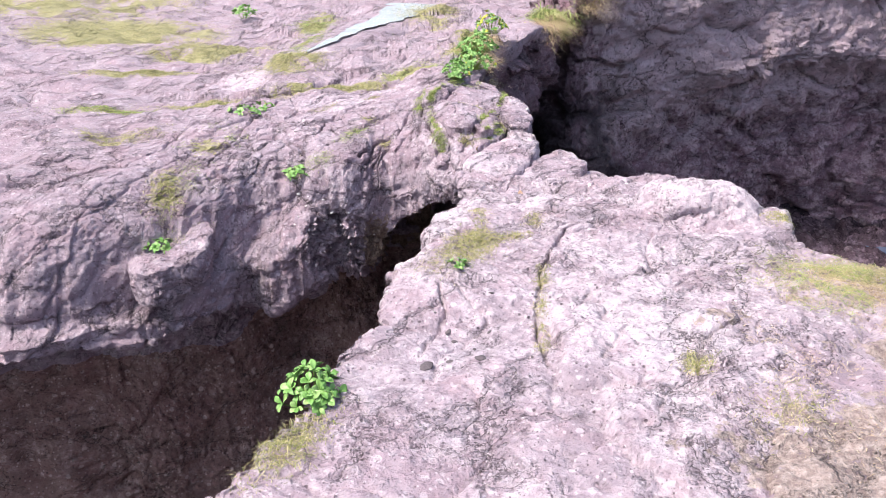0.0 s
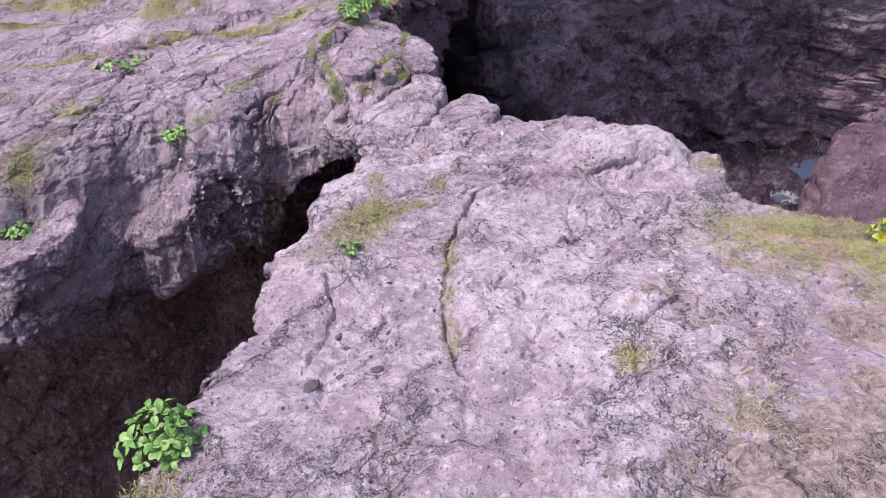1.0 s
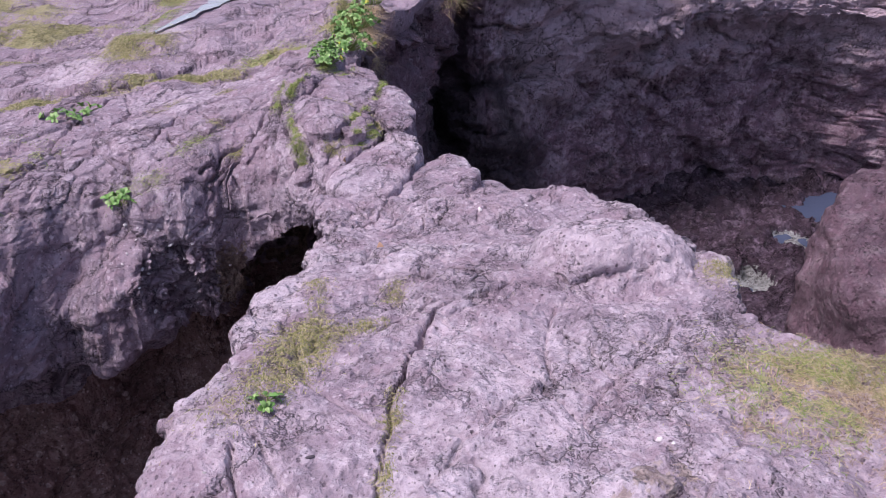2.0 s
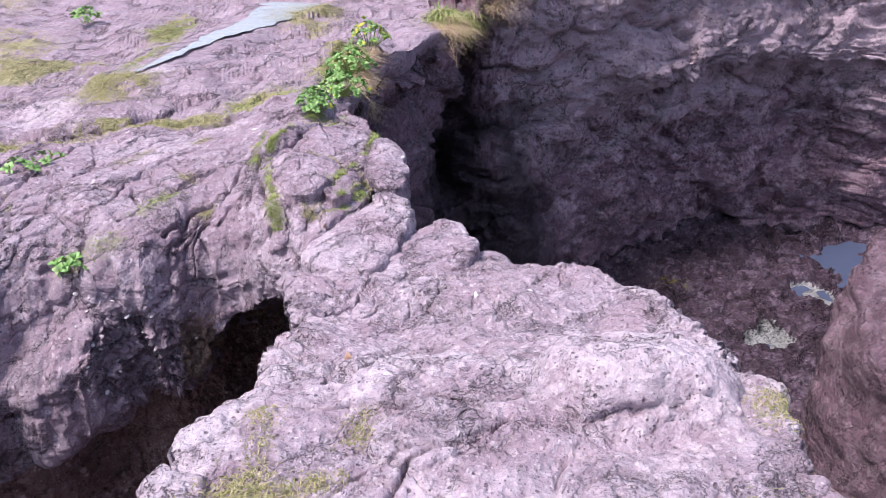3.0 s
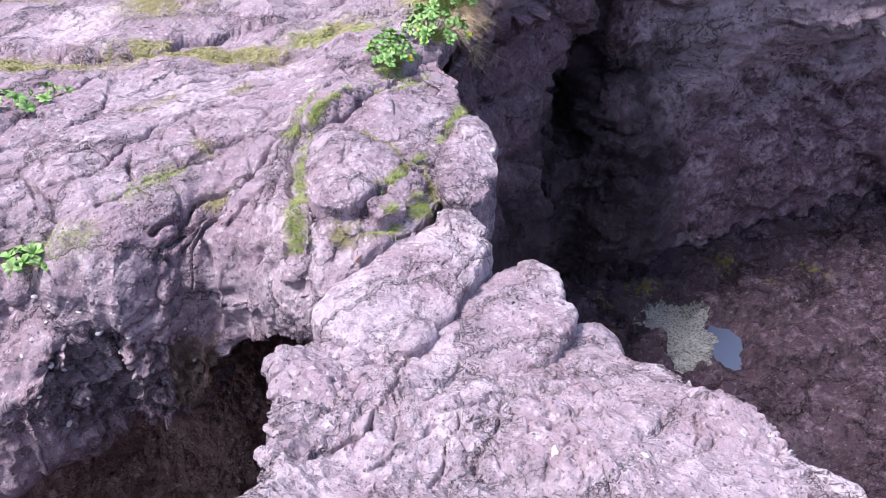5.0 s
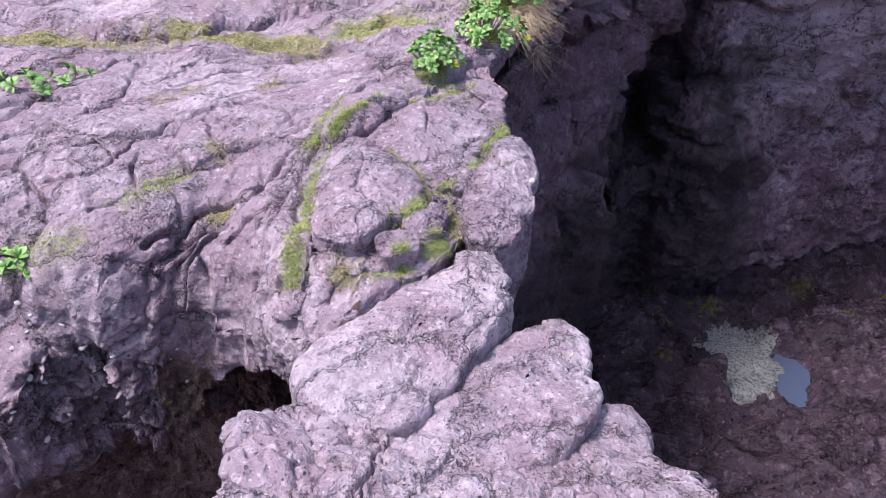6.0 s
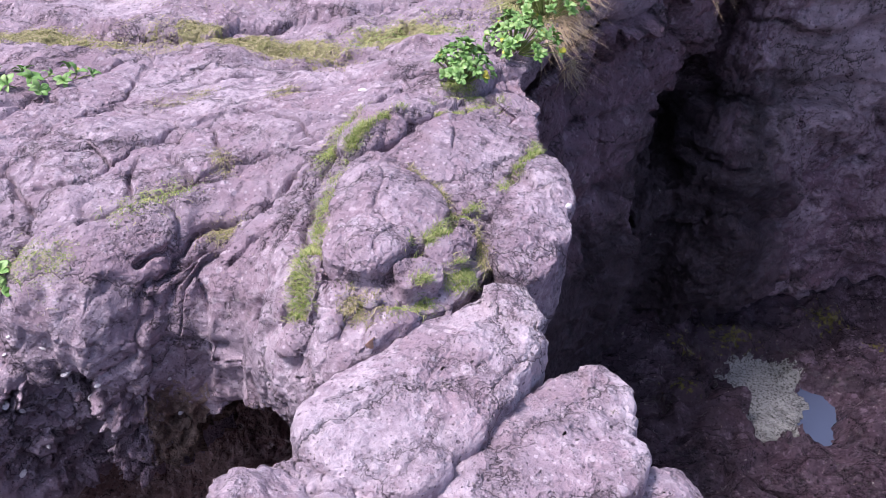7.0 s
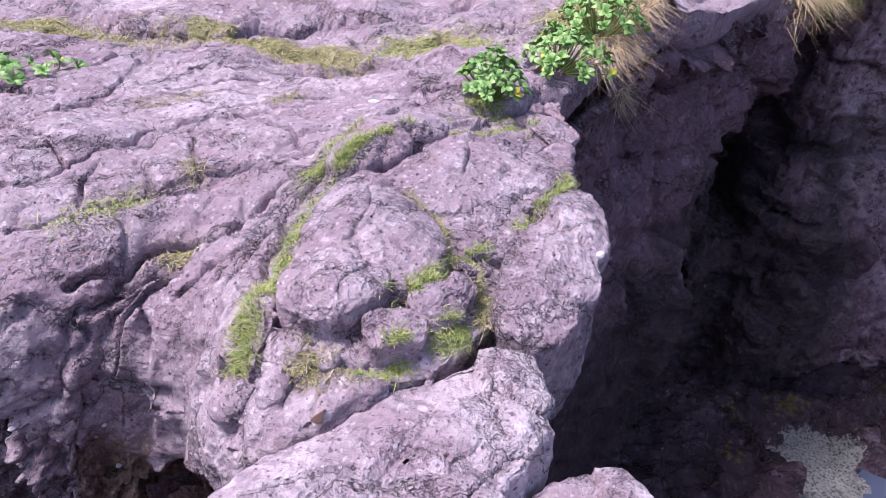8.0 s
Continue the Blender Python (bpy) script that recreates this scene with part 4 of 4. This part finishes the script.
for i, (label, outline, z, gx, gy, dome, depth) in enumerate(LEDGE):
    tagged(rock("boulder", outline, z, gx, gy, dome, depth, ROCK_PLATEAU, 100 + i, 1.8), label, "boulder", "boulders at the overhang")

outcrop = rock("rock_outcrop", [(5.75, 8.6), (6.0, 7.6), (6.8, 6.7), (9, 6.3), (10, 8.5), (8, 9.9), (6.2, 9.5)], -2.25, 0.4, 0.15, 0.2, 4.0, ROCK_CLIFF, 90, 4.0, -0.2, 0.12, 260, 80, 60)
# the outcrop is toned darker all over
outcrop.data.attributes.new("dusky", "FLOAT", "POINT").data.foreach_set("value", np.full(len(outcrop.data.vertices), 0.45, np.float32))
tagged(outcrop, "dark rugged rock outcrop standing in the gorge", "rock outcrop", kind="structure")
far = new("far_ground", bpy.data.meshes.new("far_ground"))
bm = bmesh.new()
bmesh.ops.create_grid(bm, x_segments=8, y_segments=8, size=600)
bmesh.ops.translate(bm, verts=bm.verts, vec=(0, 0, -6.6))
bm.to_mesh(far.data)
bm.free()
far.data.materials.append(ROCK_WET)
tagged(far, "dark wet shore rock reaching to the horizon", "ground", kind="structure")

# ---- water, in the gorge and on the plateau ----
def water_material(name, colour):
    m = Nodes(name)
    m.bump((m.noise(6, 5, 0.6), 0.35, 0.03))
    m.bsdf.inputs["IOR"].default_value = 1.4
    return m.done(colour, 0.05, 1.0)


# blue and whitish base colours stand for sky mirrored in the water
WATER_MAT = water_material("shallow_blue_water", (0.075, 0.095, 0.16))
STREAM_MAT = water_material("sky_pale_water", (0.4, 0.41, 0.46))
tagged(new("water", flat_mesh("water", [(2.2, 8), (15, 8), (15, 16.2), (8, 16.2), (2.2, 12.8)], WATER, WATER_MAT)), "shallow clear tide pool among wet rocks and sand", "water", kind="structure")


def ribbon(name, pts, widths, lift, material):
    """A flat, ragged strip of water along pts on the plateau."""
    t = np.linspace(0, len(pts) - 1, 160)
    k = np.arange(len(pts))
    c = np.stack([np.interp(t, k, [a[i] for a in pts]) for i in (0, 1)], -1)
    w = np.interp(t, k, widths)
    d = np.gradient(c, axis=0)
    side = np.stack([-d[:, 1], d[:, 0]], -1) / np.linalg.norm(d, axis=1)[:, None]
    rows = []
    for f in (-1, -0.5, 0, 0.5, 1):
        q = c + side * (w * f * (1 + 0.5 * fbm(np.stack([t, t * 0 + f * 3, t * 0], -1), 1.0, 4, 0.7, 12)))[:, None]
        rows.append(np.concatenate([q, np.full((len(t), 1), lift)], 1))
    return grid_mesh(name, np.stack(rows, 0), material)


tagged(new("stream", ribbon("stream", STREAM, [0.4, 0.2, 0.13, 0.09, 0.05, 0.02], -0.11, STREAM_MAT)),
       "shallow pale stream lying on the rock plateau", "stream", kind="structure")

# ---- plants ----
bpy.context.view_layer.update()
GRAPH = bpy.context.evaluated_depsgraph_get()


def ground_at(x, y, top=1.2):
    hit, place, normal, *_ = scene.ray_cast(GRAPH, Vector((x, y, top)), Vector((0, 0, -1)))
    return (place, normal) if hit else (Vector((x, y, -9)), Vector((0, 0, 1)))


def along(rng, pts, width, count):
    """Random places in a band along a line in plan."""
    a = np.array(pts, float)
    length = np.hypot(*np.diff(a, axis=0).T)
    clumps = max(4, int(length.sum() / 0.035))
    s = (rng.random(clumps) * length.sum())[(rng.random(count) ** 1.5 * clumps).astype(int)] + rng.normal(0, 0.016, count)
    s = np.clip(s, 0, length.sum() * 0.999)
    k = np.searchsorted(np.cumsum(length), s).clip(0, len(length) - 1)
    f = (s - np.concatenate([[0], np.cumsum(length)])[k]) / length[k]
    return a[k] * (1 - f)[:, None] + a[k + 1] * f[:, None] + rng.normal(0, width / 2, (count, 2))


def grass(places, rng, long=(0.02, 0.05), wide=0.003, flat=0.5, droop=0.4, low=-1.5, lean=(0, 0)):
    """Bent blades at places in plan, as one mesh; flat: how far they lie down."""
    verts, faces = [], []
    for x, y in places:
        g, nrm = ground_at(x, y)
        if g.z < low:
            continue
        L = rng.uniform(*long)
        a = rng.uniform(0, 2 * math.pi)
        out = Vector((math.cos(a) + lean[0], math.sin(a) + lean[1], 0))
        lay = rng.uniform(0, 1) * flat
        up = (nrm * (1 - lay) + out * lay + Vector((0, 0, 0.35))).normalized()
        side = Vector((-math.sin(a), math.cos(a), 0)) * wide * rng.uniform(0.6, 1.3)
        base = g - nrm * 0.006
        mid = base + up * L * 0.55
        tip = base + up * L + out * L * droop - Vector((0, 0, droop * L * 0.5))
        k = len(verts)
        verts += [base - side, base + side, mid + side * 0.8, mid - side * 0.8, tip]
        faces += [(k, k + 1, k + 2, k + 3), (k + 3, k + 2, k + 4)]
    me = bpy.data.meshes.new("grass")
    me.from_pydata(verts, [], faces)
    return me


def patchy(places, size, seed, keep=0.0):
    """Only the places where a soft pattern says that this grass grows."""
    places = np.asarray(places)
    v = fbm(np.stack([places[:, 0], places[:, 1], 0 * places[:, 0]], -1), size, 3, 0.55, seed)
    return places[v > keep]


def grass_patch(name, label, places, material, seed, **shape):
    me = grass(places, np.random.default_rng(seed), **shape)
    me.materials.append(material)
    return tagged(new(name, me), label, "grass", kind="stuff")


RNG = np.random.default_rng(5)
STRIP_SEED = iter(range(100, 140))


def strip(fresh, width, count, *pts):
    """Grass that grows along a crack."""
    grass_patch("grass_tuft", "short fresh green grass growing in a rock crack" if fresh else "dry yellowish grass growing in a rock crack",
                along(RNG, pts, width, int(count * 2.8)), GRASS_FRESH if fresh else GRASS, next(STRIP_SEED), long=(0.012, 0.042), wide=0.0012)


strip(0, 0.03, 420, (0.38, 2.42), (0.39, 2.66), (0.44, 3.0))
strip(0, 0.11, 2200, (-0.08, 2.92), (0.0, 2.98), (0.08, 3.1), (0.15, 3.3), (0.2, 3.42))
strip(0, 0.035, 300, (0.16, 3.36), (0.3, 3.4), (0.43, 3.44))
strip(0, 0.05, 260, (0.19, 3.42), (0.19, 3.6), (0.18, 3.75))
strip(0, 0.05, 160, (0.46, 3.6), (0.5, 3.74))
strip(0, 0.05, 300, (0.88, 2.22), (0.94, 2.34), (0.98, 2.4))
strip(0, 0.12, 260, (1.05, 1.95), (1.2, 2.05))
strip(1, 0.025, 800, (-0.14, 6.68), (-0.02, 6.93), (0.13, 7.2), (0.28, 7.43))
strip(1, 0.05, 500, (-0.19, 7.03), (-0.22, 6.74), (-0.22, 6.62))
strip(1, 0.03, 700, (-0.1, 6.78), (-0.12, 6.53), (-0.08, 6.29), (-0.02, 6.11))
strip(1, 0.04, 800, (-0.06, 6.16), (-0.05, 6.05), (0.0, 5.93))
strip(0, 0.02, 240, (0.14, 6.65), (0.27, 6.56), (0.36, 6.46))
strip(1, 0.025, 1000, (0.3, 6.15), (0.35, 6.3), (0.39, 6.46), (0.48, 6.67), (0.54, 6.9), (0.59, 7.12))
strip(0, 0.025, 300, (0.43, 6.47), (0.49, 6.36), (0.51, 6.28))
strip(1, 0.028, 900, (0.28, 5.9), (0.34, 5.99), (0.4, 6.1), (0.48, 6.22))
strip(0, 0.045, 260, (0.16, 5.92), (0.28, 5.93))
strip(1, 0.08, 520, (-0.84, 6.25), (-0.77, 6.38), (-0.68, 6.5))
strip(0, 0.05, 300, (-0.56, 6.31), (-0.45, 6.39))
strip(0, 0.05, 180, (-0.7, 6.73), (-0.61, 6.62))
strip(1, 0.08, 600, (-0.95, 6.02), (-1.05, 6.0), (-1.25, 6.0))
strip(0, 0.08, 200, (-1.2, 7.1), (-1.05, 7.3))
strip(0, 0.07, 240, (-0.7, 7.25), (-0.65, 7.5))
strip(0, 0.08, 420, (1.68, 3.55), (1.76, 3.66), (1.8, 3.45))
strip(0, 0.09, 900, (-0.38, 2.02), (-0.48, 1.85), (-0.6, 1.65))
strip(1, 0.14, 500, (-2.1, 5.2), (-2.05, 5.5), (-2.0, 5.9))
strip(1, 0.07, 700, (0.1, 7.5), (0.2, 7.48), (0.33, 7.45))
BANK = [(1.55, 2.88), (1.8, 2.86), (2.1, 2.72), (2.6, 2.5)]
grass_patch("grass_bank", "matted dry and green grass at the edge of the slab", patchy(along(RNG, BANK, 0.25, 27000), 0.22, 301, -0.1), GRASS, 140, long=(0.01, 0.034), wide=0.001, flat=0.9, droop=0.7)
grass_patch("grass_bank", "fresh green blades at the outer edge of the grass", along(RNG, [(1.6, 3.05), (1.85, 3.0), (2.1, 2.9), (2.6, 2.6)], 0.16, 4200), GRASS_FRESH, 141, long=(0.03, 0.075), wide=0.0016, flat=0.5)
grass_patch("grass_bank", "low green grass in the matted bank", patchy(along(RNG, BANK, 0.26, 17000), 0.15, 305, 0.08), GRASS_FRESH, 144, long=(0.012, 0.036), wide=0.001, flat=0.8, droop=0.6)
grass_patch("grass_bank", "brown dead stalks matted on the earth", patchy(along(RNG, BANK, 0.3, 9000), 0.2, 309, -0.05), DEAD, 145, long=(0.01, 0.03), wide=0.001, flat=1.0, droop=0.8)
grass_patch("grass_bank", "dead straw matted among the grass", along(RNG, BANK, 0.25, 7000), STRAW, 143, long=(0.012, 0.04), wide=0.0008, flat=1.0, droop=0.8)
grass_patch("dry_runners", "pale dry grass runners lying on earth", patchy(along(RNG, [(1.25, 2.0), (1.5, 2.35), (2.0, 2.4)], 0.33, 2200), 0.2, 311, -0.02), STRAW, 142, long=(0.01, 0.035), wide=0.0008, flat=1.0, droop=0.8)
for i, (a, b, rx, ry, w) in enumerate(MEADOW):
    count = int(min(8000, 45000 * rx * ry))
    spots = np.stack([a + RNG.normal(0, rx * 0.55, count), b + RNG.normal(0, ry * 0.55, count)], -1)
    grass_patch("meadow_grass", "low yellow green grass on the rock plateau", patchy(spots, 0.4, 210, -0.4), GRASS_FRESH if i % 3 == 1 else GRASS, 150 + i, long=(0.02, 0.055), wide=0.0022, flat=0.6)
grass_patch("grass_bank", "long dry grass hanging over the gorge's edge", along(RNG, [(0.42, 8.45), (0.55, 8.9), (0.65, 9.3)], 0.14, 1800), STRAW, 170, long=(0.06, 0.16), wide=0.0028, flat=0.7, droop=0.7, lean=(0.7, -0.5), low=-0.4)
grass_patch("grass_bank", "fresh green grass behind the leafy bushes", along(RNG, [(0.2, 8.5), (0.3, 8.9), (0.4, 9.3)], 0.18, 1500), GRASS_FRESH, 171, long=(0.06, 0.14), wide=0.004, flat=0.5)
grass_patch("turf", "thick turf with straw fringe on top of the cliff", along(RNG, [(1.5, 12.2), (1.8, 12.45), (2.4, 12.5)], 0.3, 3200), GRASS_FRESH, 172, long=(0.12, 0.3), wide=0.007, flat=0.7, droop=0.5, lean=(0.2, -0.7), low=-0.6)
grass_patch("turf", "brown straw fringe hanging over the niche", along(RNG, [(1.45, 11.95), (1.8, 12.2), (2.4, 12.25)], 0.2, 4200), STRAW, 173, long=(0.08, 0.26), wide=0.004, flat=1.0, droop=0.9, lean=(0.3, -1.0), low=-0.7)


def leaf_material(name, a, b, c):
    m = Nodes(name)
    info = m.add("ShaderNodeObjectInfo")
    col = m.ramp(info.outputs["Random"], (0.0, a), (0.6, b), (1.0, c))
    col = m.mix(m.ramp(m.noise(60, 3), (0.4, 0), (0.7, 0.35)), col, c)
    return m.done(col, 0.45, 0.5)


LEAF = leaf_material("fresh_leaf", (0.08, 0.2, 0.035), (0.15, 0.32, 0.075), (0.3, 0.44, 0.16))
LEAF_YELLOW = leaf_material("yellowing_leaf", (0.3, 0.36, 0.03), (0.4, 0.4, 0.04), (0.5, 0.44, 0.06))
LEAF_DRY = leaf_material("dry_leaf", (0.36, 0.2, 0.13), (0.46, 0.28, 0.19), (0.55, 0.38, 0.27))
STEM = leaf_material("green_stem", (0.14, 0.2, 0.04), (0.18, 0.24, 0.06), (0.2, 0.26, 0.08))


def leaf_mesh(name, material, long=1.0, broad=0.42, curl=0.25, lobes=0.0):
    """A leaf one unit long, folded along its middle and bent, with a wavy rim."""
    rows = []
    for t in np.linspace(0, 1, 9):
        w = broad * (math.sin(math.pi * t ** 1.5) ** 0.8) * (1 + lobes * math.sin(t * 22)) + 0.012
        z = curl * math.sin(t * 2.4) - curl * 0.9 * t * t
        rows.append([(f * w, long * t, z + 0.28 * abs(f) * w + 0.02 * math.sin(9 * t + 4 * f)) for f in (-1, -0.5, 0, 0.5, 1)])
    p = np.array(rows)
    under = p[:, ::-1] - np.array((0, 0, 0.012))
    return grid_mesh(name, np.concatenate([p, under], 1), material, wrap=True)


LEAVES = [leaf_mesh("leaf", LEAF, 1.0, 0.26, 0.2, 0.06), leaf_mesh("leaf", LEAF, 1.0, 0.21, 0.35, 0.1), leaf_mesh("leaf", LEAF, 1.0, 0.3, 0.1, 0.04)]
OLD_LEAF = leaf_mesh("leaf", LEAF_YELLOW, 1.0, 0.32, 0.3, 0.05)


def stem_mesh(a, b):
    """A thin stalk from a to b."""
    a, b = Vector(a), Vector(b)
    way = (b - a).normalized()
    u = way.orthogonal().normalized()
    v = way.cross(u)
    rings = []
    for t in (0, 0.5, 1):
        c = a.lerp(b, t) + u * 0.006 * math.sin(t * 3.1)
        r = 0.004 * (1 - 0.5 * t)
        rings.append([tuple(c + u * r * math.cos(k * 1.257) + v * r * math.sin(k * 1.257)) for k in range(5)])
    return grid_mesh("stem", np.array(rings), STEM, wrap=True)


def leafy_plant(label, x, y, radius, height, sprigs, size, seed, old=0.006, lean=(0, 0), z=None):
    """A low plant: sprigs in a dome, each a stalk with a rosette of leaves."""
    rng = random.Random(seed)
    base = ground_at(x, y)[0] if z is None else Vector((x, y, z))
    plant = new("leafy_plant")
    plant.location = base - Vector((0, 0, 0.01))
    tagged(plant, label, "plant", "leafy plants on the rocks")
    for k in range(sprigs):
        a, r = k * 2.4 + rng.uniform(-0.3, 0.3), math.sqrt((k + 0.5) / sprigs)
        up = height * (1.05 - 0.75 * r * r) * rng.uniform(0.75, 1.1)
        tip = Vector((radius * r * math.cos(a) + lean[0] * r, radius * r * math.sin(a) + lean[1] * r, up))
        part("stem", stem_mesh((tip.x * 0.3, tip.y * 0.3, 0), tip), plant)
        n = rng.randint(5, 8)
        axis = Vector((math.cos(a) * r * 0.9, math.sin(a) * r * 0.9, 0.8)).normalized()
        turn = axis.to_track_quat("Z", "Y").to_matrix().to_4x4()
        for q in range(n):
            s = size * rng.uniform(0.7, 1.15)
            me = OLD_LEAF if rng.random() < old else rng.choice(LEAVES)
            m = Matrix.Translation(tip) @ turn @ pose(0, 0, 0, 0, 0, q * 360 / n + rng.uniform(-20, 20)) @ pose(0, 0, 0, rng.uniform(5, 50), 0, 0) @ Matrix.Scale(s, 4)
            part("leaf", me, plant, m=m)
    return plant


leafy_plant("bright green leafy plant at the edge of the chasm", -0.44, 2.1, 0.1, 0.12, 26, 0.04, 1, z=0.05)
leafy_plant("tiny green plant in dry grass", 0.06, 2.96, 0.035, 0.03, 4, 0.03, 2)
leafy_plant("small broad leaved plant on the overhang's edge", -1.2, 5.97, 0.1, 0.07, 10, 0.055, 3)
leafy_plant("low green plant on the rock plateau", -1.85, 7.05, 0.14, 0.05, 6, 0.06, 4)
leafy_plant("low green plant on the rock plateau", -1.72, 7.2, 0.1, 0.04, 4, 0.055, 5)
leafy_plant("dense round leafy bush on the rock's edge", 0.13, 7.58, 0.14, 0.17, 46, 0.04, 6)
leafy_plant("leafy bush hanging over the gorge's edge", 0.28, 8.2, 0.2, 0.18, 50, 0.045, 7, 0.05, (0.06, -0.05))
leafy_plant("tall leafy bush above the gorge", 0.38, 8.75, 0.22, 0.2, 44, 0.05, 8)
leafy_plant("leafy bush with yellowing leaves", 0.56, 9.45, 0.2, 0.24, 30, 0.05, 9, 0.3)
leafy_plant("bright green plant in a mossy crack", -2.12, 5.2, 0.08, 0.06, 6, 0.06, 10)
leafy_plant("far green plant below dark rocks", -3.3, 13.2, 0.18, 0.2, 12, 0.08, 11)
leafy_plant("small yellow green plant in the grass", 2.05, 2.85, 0.02, 0.08, 3, 0.04, 12, 0.6)

# ---- loose small things ----
DARK_STONE = rock_material("dark_pebble", (0.06, 0.05, 0.055), (0.12, 0.1, 0.115), (0.18, 0.15, 0.17), 0.6, 0.2, 0.5)
WHITE_STONE = rock_material("white_chip", (0.5, 0.46, 0.48), (0.7, 0.66, 0.68), (0.8, 0.77, 0.79), 0.5, 0.2, 0.5)


def pebble(x, y, rx, ry, h, turn, material, label, category="pebble", seed=0, group="pebbles on the slab"):
    g, nrm = ground_at(x, y)
    u = np.linspace(0, math.pi, 12)[:, None]
    v = np.linspace(0, 2 * math.pi, 18, endpoint=False)[None, :]
    p = np.stack([np.sin(u) * np.cos(v), np.sin(u) * np.sin(v), np.cos(u) + 0 * v], -1)
    p = p * (1 + 0.22 * fbm(p + seed * 5.3, 0.9, 2, 0.5, seed))[..., None] * np.array((rx, ry, h))
    ob = new(category, grid_mesh(category, p, material, wrap=True))
    ob.matrix_basis = Matrix.Translation(g + nrm * h * 0.25) @ nrm.to_track_quat("Z", "Y").to_matrix().to_4x4() @ pose(0, 0, 0, 0, 0, turn)
    return tagged(ob, label, category, group)


for i, (x, y, r) in enumerate([(-0.06, 2.3, 0.032), (0.03, 2.34, 0.018), (0.14, 2.35, 0.024), (0.02, 2.55, 0.014), (0.12, 2.44, 0.011), (0.18, 2.54, 0.01), (0.045, 2.5, 0.014), (0.33, 2.36, 0.009), (0.2, 2.75, 0.014)]):
    pebble(x, y, r, r * 0.7, r * 0.35, 40 * i, DARK_STONE, "flat dark grey pebble on pale rock", seed=i)
for i, (x, y, r) in enumerate([(-0.13, 3.24, 0.03), (0.13, 4.1, 0.02), (1.15, 2.72, 0.012), (1.18, 2.69, 0.008), (1.25, 4.92, 0.014), (0.99, 4.9, 0.02), (-0.3, 7.4, 0.025), (0.75, 6.74, 0.016)]):
    pebble(x, y, r, r * 0.75, r * 0.5, 55 * i, WHITE_STONE, "small whitish stone chip on the rock", "stone_chip", 20 + i, "white stone chips")
DRY = leaf_mesh("dry_leaf", LEAF_DRY, 1.0, 0.3, 0.25, 0.03)
for i, (x, y, turn, size) in enumerate([(0.15, 2.23, 60, 0.05), (0.49, 6.25, 100, 0.085), (-0.09, 6.36, -60, 0.08), (0.52, 6.82, -50, 0.08), (0.24, 5.86, 80, 0.06), (0.46, 4.06, 10, 0.05)]):
    g, nrm = ground_at(x, y)
    ob = new("dry_leaf", DRY)
    ob.matrix_basis = Matrix.Translation(g + nrm * 0.02) @ nrm.to_track_quat("Z", "Y").to_matrix().to_4x4() @ pose(0, 0, 0, 0, 12, turn) @ Matrix.Scale(size, 4)
    tagged(ob, "curled reddish brown dry leaf lying on the rock", "leaf", "fallen dry leaves")

# pale chips that stick out of the broken face under the plateau's edge
CHIP = random.Random(8)
for i in range(26):
    x, z, r = CHIP.uniform(-1.25, -0.6), CHIP.uniform(-1.2, -0.62), CHIP.uniform(0.008, 0.022)
    hit, place, nrm, *_ = scene.ray_cast(GRAPH, Vector((x, 4.9, z)), Vector((0, 1, 0)))
    if hit:
        u, v = np.linspace(0, math.pi, 7)[:, None], np.linspace(0, 2 * math.pi, 9, endpoint=False)[None, :]
        p = np.stack([np.sin(u) * np.cos(v), np.sin(u) * np.sin(v), np.cos(u) + 0 * v], -1)
        p = p * (1 + 0.3 * fbm(p + i * 3.7, 0.9, 2, 0.5, i))[..., None] * np.array((r, 0.6 * r, 0.35 * r))
        chip = new("stone_chip", grid_mesh("stone_chip", p, WHITE_STONE, wrap=True))
        chip.matrix_basis = Matrix.Translation(place) @ pose(0, 0, 0, CHIP.uniform(10, 50), CHIP.uniform(-30, 30), CHIP.uniform(0, 180))
        tagged(chip, "small whitish stone chip stuck in the broken rock face", "stone_chip", "white stone chips")
